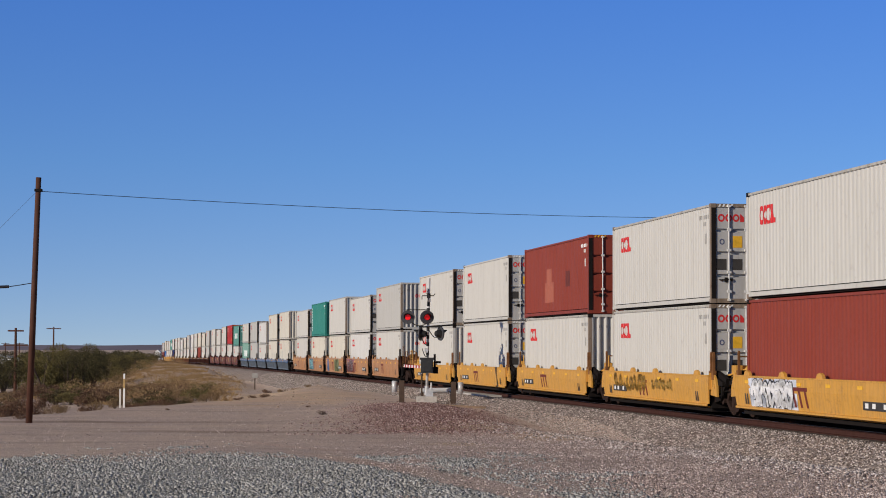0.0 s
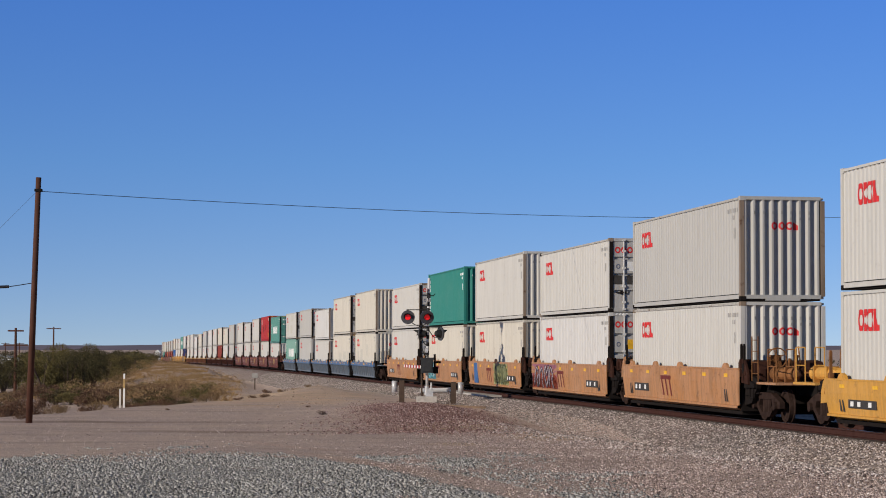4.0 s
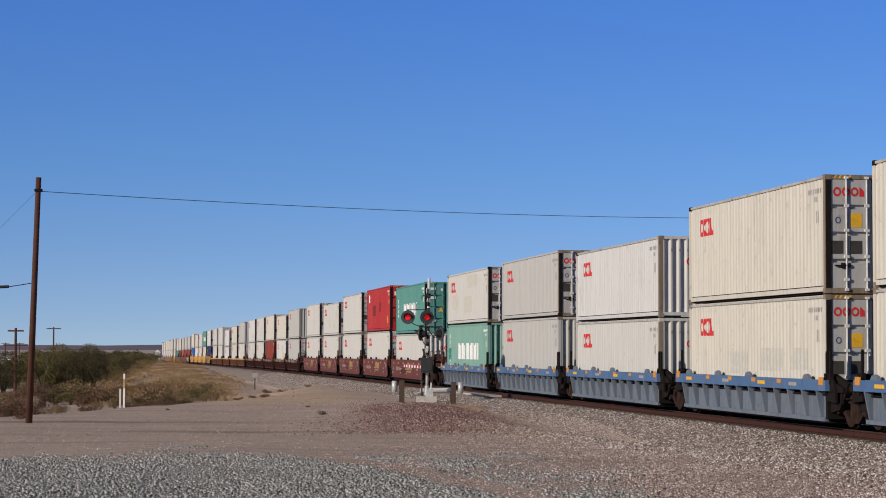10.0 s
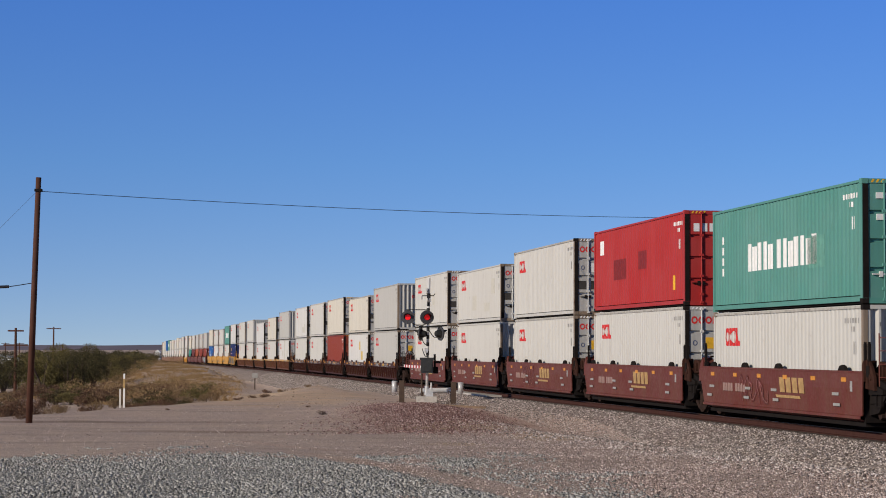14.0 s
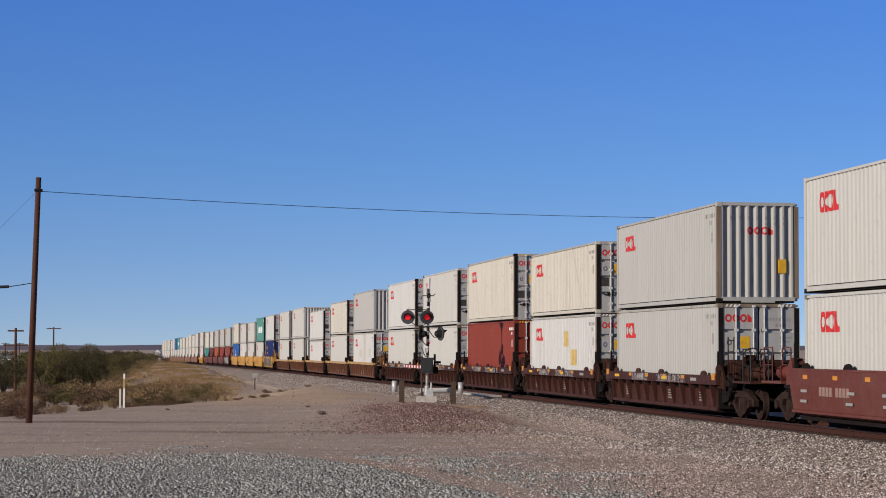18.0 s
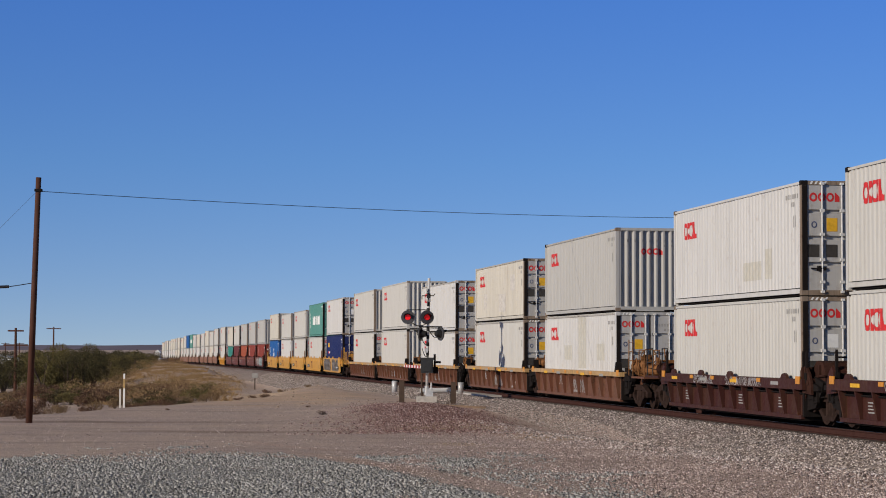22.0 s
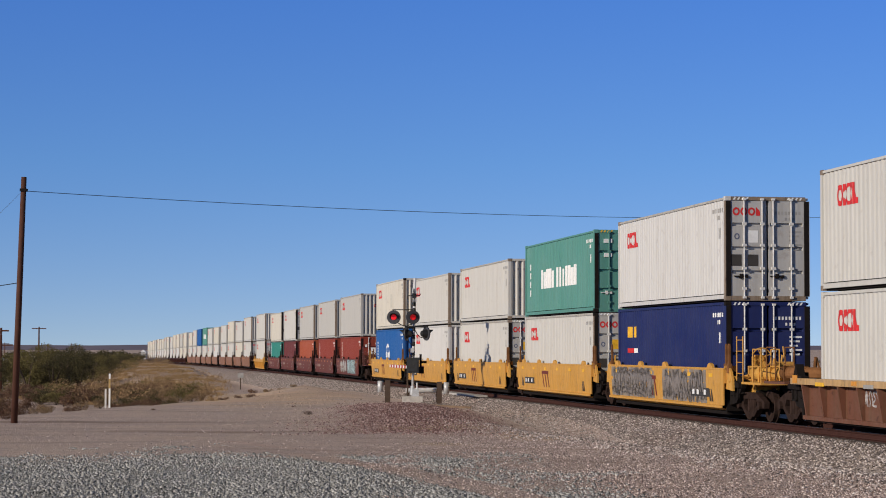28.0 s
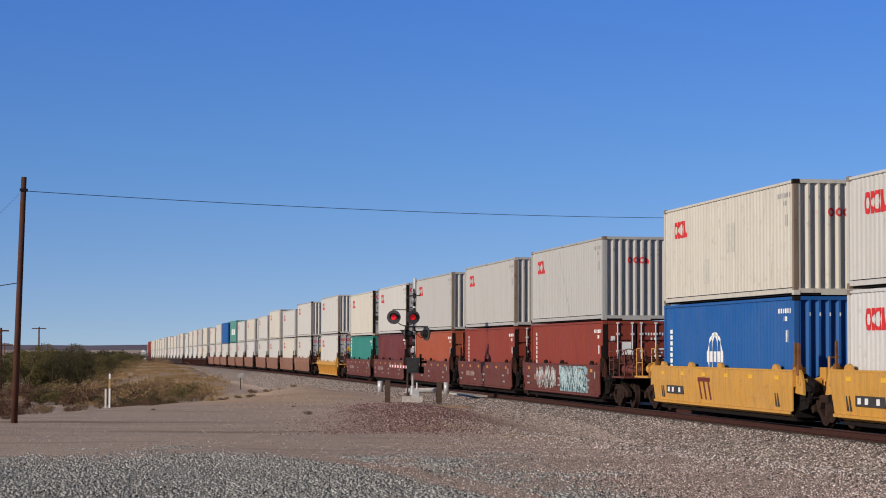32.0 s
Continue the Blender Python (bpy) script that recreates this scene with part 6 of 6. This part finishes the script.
def bush(k, x, y, scale, mat, label):
    b = new("bush")
    b.matrix_basis = Matrix.Translation((x, y, ground_z(x, y))) @ Matrix.Rotation(x * 2.3 + y, 4, "Z")
    tagged(b, label, "bush", "bushes beyond the lot")
    sc = Matrix.Diagonal((scale * 1.15, scale * 1.15, scale * 0.95, 1))
    piece("stem", BUSHES[k][0], TWIG, b, "", sc)
    piece("foliage", BUSHES[k][1], mat, b, "", sc)


rb = random.Random(12)
SPOTS = [(232, 92, 0.55, "S"), (246, 95, 0.6, "D"), (268, 93, 0.5, "S"), (300, 92, 0.55, "S"), (318, 94, 0.62, "D"), (335, 97, 0.5, "T"), (12, 70, 0.85, "S"), (30, 73, 0.7, "S"), (60, 84, 0.55, "S"), (100, 88, 0.5, "T"), (150, 90, 0.5, "S"), (205, 97, 0.6, "T"), (500, 112, 0.34, "T"), (522, 110, 0.3, "T"), (474, 115, 0.32, "S"), (545, 107, 0.22, "T"), (450, 106, 0.3, "S"), (300, 98, 0.5, "S"), (330, 100, 0.5, "T"), (345, 108, 0.75, "G"), (360, 112, 0.8, "G"), (368, 103, 0.5, "T"), (385, 108, 0.62, "T"), (352, 118, 0.9, "G"), (375, 122, 0.7, "S"), (260, 96, 0.5, "T"), (280, 104, 0.6, "S"),
         (8, 76, 0.75, "S"), (20, 79, 0.9, "S"), (2, 84, 1.0, "D"), (35, 90, 0.9, "S"), (80, 95, 0.6, "S"), (110, 92, 0.45, "T"), (140, 100, 0.6, "S"), (170, 96, 0.45, "T"), (95, 120, 0.9, "D"), (245, 112, 0.7, "D"), (200, 104, 0.5, "T"),
         (270, 118, 0.8, "S"), (310, 116, 0.75, "T"), (300, 130, 0.8, "T"), (65, 130, 1.0, "T"), (120, 135, 1.1, "G"), (180, 130, 0.9, "S")]
for k in range(130):
    SPOTS.append((rb.uniform(-30, 330), rb.uniform(100, 190), rb.uniform(0.45, 1.05), rb.choice("SSTSSGSD")))
for k, (px, d, sc, kind) in enumerate(SPOTS):
    x, y = spot(px, d)
    if off_track(x, y)[0] < 6.5:
        continue
    bush(k % 5, x, y, sc, {"S": SCRUB, "T": STRAW, "G": OLIVE, "D": DARKG}[kind],
         {"S": "grey-brown dry desert shrub on the slope", "T": "straw-coloured dry bush on the slope", "G": "olive green creosote bush on the slope", "D": "dark green low bush in the wash"}[kind])


for px, d, sc in ((193 + 380, 66, 0.16), (428, 96, 0.2), (420, 92, 0.16), (545, 78, 0.12), (40, 63, 0.22), (470, 101, 0.3), (300, 74, 0.1)):
    x, y = spot(px, d)
    bush(int(px) % 5, x, y, sc, SCRUB, "small dead brown weed on the dirt lot")


def grass():
    """Dry tufts over the bank and the wash."""
    rnd = np.random.default_rng(3)
    out = []
    for k in range(3400):
        d = rnd.uniform(90, 300)
        px = rnd.uniform(-40, 420)
        x, y = (px - 784) / 3635 * d, d
        q, s = off_track(x, y)
        if q < 6.5 or lip(x, y) < 2.0:
            continue
        bank = step(24, 14, q) * step(70, 110, s)
        if rnd.uniform() > 0.05 + 0.95 * bank or noise.noise(Vector((x * 0.12, y * 0.12, 3))) < -0.15 + 0.5 * step(12, 6, q):
            continue
        z = ground_z(x, y)
        hh = rnd.uniform(0.1, 0.3)
        for i in range(22):
            a = rnd.uniform(0, 6.28)
            r = rnd.uniform(0.05, 0.55)
            bx, by = x + r * math.cos(a), y + r * math.sin(a)
            w = 0.035 + 0.0001 * d
            lx, ly = rnd.normal(0, 0.18, 2)
            out += [(bx - w, by, z - 0.05), (bx + w, by, z - 0.05), (bx + lx, by + ly, z + hh * rnd.uniform(0.5, 1.1))]
    return tri_mesh("grass", np.array(out, np.float32))


tagged(piece("dry_grass", grass(), DRYGRASS), "straw-coloured dry grass tufts over the bank", "grass", kind="stuff")


def brush_cover():
    """Low dry brush that clothes the bank below the track."""
    rnd = np.random.default_rng(21)
    blobs = []
    while len(blobs) < 380:
        d = rnd.uniform(92, 330)
        px = rnd.uniform(120, 420)
        x, y = (px - 784) / 3635 * d, d
        q, s = off_track(x, y)
        if q < 7.0 or q > 34 or lip(x, y) < 2.5:
            continue
        if noise.noise(Vector((x * 0.11, y * 0.07, 5))) < -0.2 + 0.55 * step(11, 7, q) + 0.3 * step(130, 95, y):
            continue
        r = rnd.uniform(0.3, 1.0)
        blobs.append((x, y, ground_z(x, y) + 0.45 * r, r))
    return tri_mesh("brush", leaf_cloud(rnd, blobs, 100000, 0.055))


tagged(piece("dry_brush", brush_cover(), leaf_material("dry brush", (0.22, 0.14, 0.07), (0.38, 0.255, 0.13))), "tan and brown dry brush covering the bank", "brush", kind="stuff")


def scrub_belt():
    rnd = np.random.default_rng(8)
    blobs = []
    for k in range(520):
        d = rnd.uniform(280, 1500)
        px = rnd.uniform(-60, 300) if rnd.uniform() < 0.75 else rnd.uniform(1000, 1700)
        x, y = (px - 784) / 3635 * d, d
        q = off_track(x, y)[0]
        if abs(q) < 12 or q < 0 and d < 500:
            continue
        r = rnd.uniform(0.8, 2.2)
        blobs.append((x, y, ground_z(x, y) + far_swell(x, y) + 0.5 * r, r))
    return tri_mesh("scrub", leaf_cloud(rnd, blobs, 60000, 0.35))


tagged(piece("far_scrub", scrub_belt(), DARKG), "dark green scrub spread over the far plain", "scrub", kind="stuff")

# ---- far things ----
def house(x, y, w, d, h, roofcol, label):
    b = new("house")
    b.matrix_basis = pose(x, y, ground_z(x, y) + far_swell(x, y) - 0.1)
    tagged(b, label, "house", "distant houses")
    wall = plain("house wall", (0.6, 0.58, 0.54, 1), 0.8)
    piece("wall", Shape().box(-w / 2, w / 2, -d / 2, d / 2, 0, h).mesh("wall"), wall, b)
    piece("roof", Shape().prism([(-w / 2 - 0.4, h), (w / 2 + 0.4, h), (0, h + 1.2)], -d / 2 - 0.3, d / 2 + 0.3).mesh("roof"), roofcol, b)
    for k in (-1, 1):
        piece("window", once("hwin", lambda: Shape().box(-0.6, 0.6, -0.03, 0.03, 1.0, 2.0).mesh("win")), MDARK, b, "", pose(k * w / 4, -d / 2 - 0.02, 0))


house(*spot(2, 430), 9, 7, 2.8, MWHITE, "small distant white house among trees")
house(*spot(281, 900), 2.3, 3, 3.4, MWHITE, "tiny white shed far off beside the track")
house(*spot(1540, 420), 9, 7, 3.0, TIMBER, "low brown building far behind the train")


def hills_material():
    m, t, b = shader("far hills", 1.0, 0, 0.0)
    # Distance haze is mixed into the base colour as a purple tint.
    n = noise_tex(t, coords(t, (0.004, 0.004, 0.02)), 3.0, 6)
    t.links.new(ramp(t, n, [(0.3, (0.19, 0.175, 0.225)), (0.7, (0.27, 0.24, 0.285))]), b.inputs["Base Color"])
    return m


def hills():
    sh = Shape()
    n = 90
    for i in range(n + 1):
        a = radians(-70 + 140 * i / n)
        for r, k in ((2900, 0), (3300, 0.7), (3700, 1.0), (4100, 0.4)):
            h = (12 + 10 * noise.noise(Vector((a * 9, 0.5, r * 0.001))) + 5 * noise.noise(Vector((a * 40, 2, r * 0.01)))) * k
            sh.v.append((r * math.sin(a), r * math.cos(a), -6 + max(0, 0.5 * h) + (7.5 if k else 0)))
    for i in range(n):
        for j in range(3):
            sh.f.append((i * 4 + j, (i + 1) * 4 + j, (i + 1) * 4 + j + 1, i * 4 + j + 1))
    return smooth(sh.mesh("hills"))


tagged(piece("far_hills", hills(), hills_material()), "low hills on the horizon, distance haze painted in as purple", "hills", kind="structure")


# ---- loose stones ----
def stone_material(name, a, b_, c):
    m, t, b = shader(name, 0.9, 0, 0.25)
    g = t.nodes.new("ShaderNodeNewGeometry")
    t.links.new(ramp(t, g.outputs["Random Per Island"], [(0.0, a), (0.55, b_), (1.0, c)]), b.inputs["Base Color"])
    return m


def stones(name, pts, sizes, mat, label, seed):
    """Broken stones: eight-sided, the smallest four-sided, each turned its own way."""
    rnd = np.random.default_rng(seed)
    octa = (np.array([(1, 0, 0), (-1, 0, 0), (0, 1, 0), (0, -1, 0), (0, 0, 1), (0, 0, -1)], np.float32),
            np.array([(0, 2, 4), (2, 1, 4), (1, 3, 4), (3, 0, 4), (2, 0, 5), (1, 2, 5), (3, 1, 5), (0, 3, 5)], np.int32))
    tetra = (np.array([(1, 1, 1), (-1, -1, 1), (-1, 1, -1), (1, -1, -1)], np.float32) * 0.75,
             np.array([(0, 2, 1), (0, 3, 2), (0, 1, 3), (1, 2, 3)], np.int32))
    small = sizes < np.median(sizes)
    vs, fs, first = [], [], 0
    for (base, tris), sel in ((octa, ~small), (tetra, small)):
        p_, s_ = pts[sel], sizes[sel]
        n, m = len(p_), len(base)
        q = np.linalg.qr(rnd.normal(size=(n, 3, 3)))[0]
        v = np.einsum("nij,kj->nki", q, base) * rnd.uniform(0.55, 1.15, (n, m, 1)) * s_[:, None, None] * np.array([1, 1, 0.75])
        vs.append((v + p_[:, None, :]).reshape(-1, 3))
        fs.append((tris[None] + first + (np.arange(n) * m)[:, None, None]).ravel())
        first += n * m
    v, f = np.concatenate(vs).astype(np.float32), np.concatenate(fs).astype(np.int32)
    me = bpy.data.meshes.new(name)
    me.vertices.add(len(v))
    me.vertices.foreach_set("co", v.ravel())
    me.loops.add(len(f))
    me.loops.foreach_set("vertex_index", f)
    me.polygons.add(len(f) // 3)
    me.polygons.foreach_set("loop_start", np.arange(0, len(f), 3, dtype=np.int32))
    me.update(calc_edges=True)
    me.materials.append(None)
    return tagged(piece(name, me, mat), label, "gravel", kind="stuff")


def scatter(seed, n, y0, y1, keep, lo, hi, power=2.0):
    rnd = np.random.default_rng(seed)
    pts, sizes = [], []
    while len(pts) < n:
        y = y0 * (y1 / y0) ** rnd.uniform()
        x = rnd.uniform(-0.235, 0.235) * y
        if rnd.uniform() < keep(x, y):
            r = lo * (hi / lo) ** (rnd.uniform() ** power)
            pts.append((x, y, ground_z(x, y) + 0.25 * r))
            sizes.append(r)
    return np.array(pts), np.array(sizes)


def on_pad(x, y):
    u, w = (x + 5.0) - 0.12 * (y - 20), (y - 20) + 0.12 * (x + 5.0)
    k = math.hypot(u / 5.6, w / 16.0) + 0.4 * noise.noise(Vector((x * 0.3, y * 0.16, 1))) + 0.35 * noise.noise(Vector((x * 1.1, y * 0.5, 2)))
    rut = abs(x + 1.3 + 0.27 * (y - 33))
    if rut < 0.4:
        return 0.0
    return step(1.25, 0.75, k)


GREYSTONE = stone_material("grey gravel", (0.13, 0.129, 0.122), (0.33, 0.326, 0.31), (0.51, 0.50, 0.475))
BROWNSTONE = stone_material("brown gravel", (0.10, 0.075, 0.068), (0.39, 0.30, 0.27), (0.74, 0.63, 0.58))
REDSTONE = stone_material("red gravel", (0.11, 0.06, 0.055), (0.25, 0.145, 0.13), (0.52, 0.40, 0.37))
p, r = scatter(1, 70000, 21, 44, lambda x, y: on_pad(x, y) * (0.25 + 0.75 * step(-0.15, 0.2, noise.noise(Vector((x * 0.45, y * 0.2, 6))))), 0.009, 0.04, 2.4)
stones("grey_gravel", p, r, GREYSTONE, "loose grey crushed stone over the lot", 1)
p, r = scatter(2, 84000, 21, 78, lambda x, y: (1 - on_pad(x, y)) * (0.05 + 0.95 * step(-2.5, 3, x - 0.03 * (y - 30))) * (0.35 + 0.65 * step(-0.25, 0.2, noise.noise(Vector((x * 0.5, y * 0.2, 8))))), 0.008, 0.028, 2.4)
stones("brown_gravel", p, r, BROWNSTONE, "loose brown and pale gravel beside the track", 2)
p, r = scatter(3, 15000, 50, 92, lambda x, y: math.exp(-((x + 0.5) / 2.0) ** 2 - ((y - 68) / 13) ** 2), 0.016, 0.05)
stones("red_gravel", p, r, REDSTONE, "reddish crushed stone mound by the signal", 3)


def side_bank(x, y):
    q, s = off_track(x, y)
    return step(6, 8, q) * step(16, 10, q + 0.05 * (y - 90)) * 0.9 if x < -3 else 0.0


p, r = scatter(6, 500, 78, 150, side_bank, 0.02, 0.07, 4.0)
stones("bank_rocks", p, r, stone_material("tan rock", (0.22, 0.15, 0.11), (0.36, 0.26, 0.19), (0.5, 0.38, 0.29)), "loose tan rocks on the sandy bank", 6)


def ballast_points(seed, n):
    rnd = np.random.default_rng(seed)
    pts, sizes = [], []
    for k in range(n):
        s = -25 + 190 * rnd.uniform() ** 1.6
        q = rnd.uniform(1.05, 4.6)
        z = np.interp(q, [0, 1.6, 2.3, 3.4, 4.6], [-0.22, -0.20, -0.27, -0.64, -1.15])
        m = on_line(s, 0, -q).translation
        r = rnd.uniform(0.018, 0.045)
        pts.append((m.x, m.y, max(grade(s) + z, ground_z(m.x, m.y)) + 0.2 * r))
        sizes.append(r)
    return np.array(pts), np.array(sizes)


p, r = ballast_points(4, 62000)
stones("ballast_stones", p, r, stone_material("ballast stone", (0.07, 0.058, 0.052), (0.30, 0.25, 0.225), (0.70, 0.62, 0.57)), "grey crushed stone along the track", 4)

p, r = scatter(5, 42000, 24, 62, lambda x, y: step(9.5, 4.5, off_track(x, y)[0]) * step(0, 2, off_track(x, y)[0]), 0.014, 0.042, 1.6)
stones("track_gravel", p, r, stone_material("pale track gravel", (0.09, 0.075, 0.068), (0.39, 0.33, 0.30), (0.80, 0.72, 0.68)), "pale crushed stone spilled beside the track", 5)

# ---- ties ----
tie = Shape().box(-0.12, 0.12, -1.3, 1.3, -0.34, -0.185).mesh("tie")
for k in range(190):
    piece("tie", tie, TIE, track, "", on_line(-24 + 0.6 * k))


def motions():
    for ob, mid, z in MOVING:
        walk(ob, [(t, on_line(mid - run(t), z)) for t in range(0, 33, 2)])


motions()
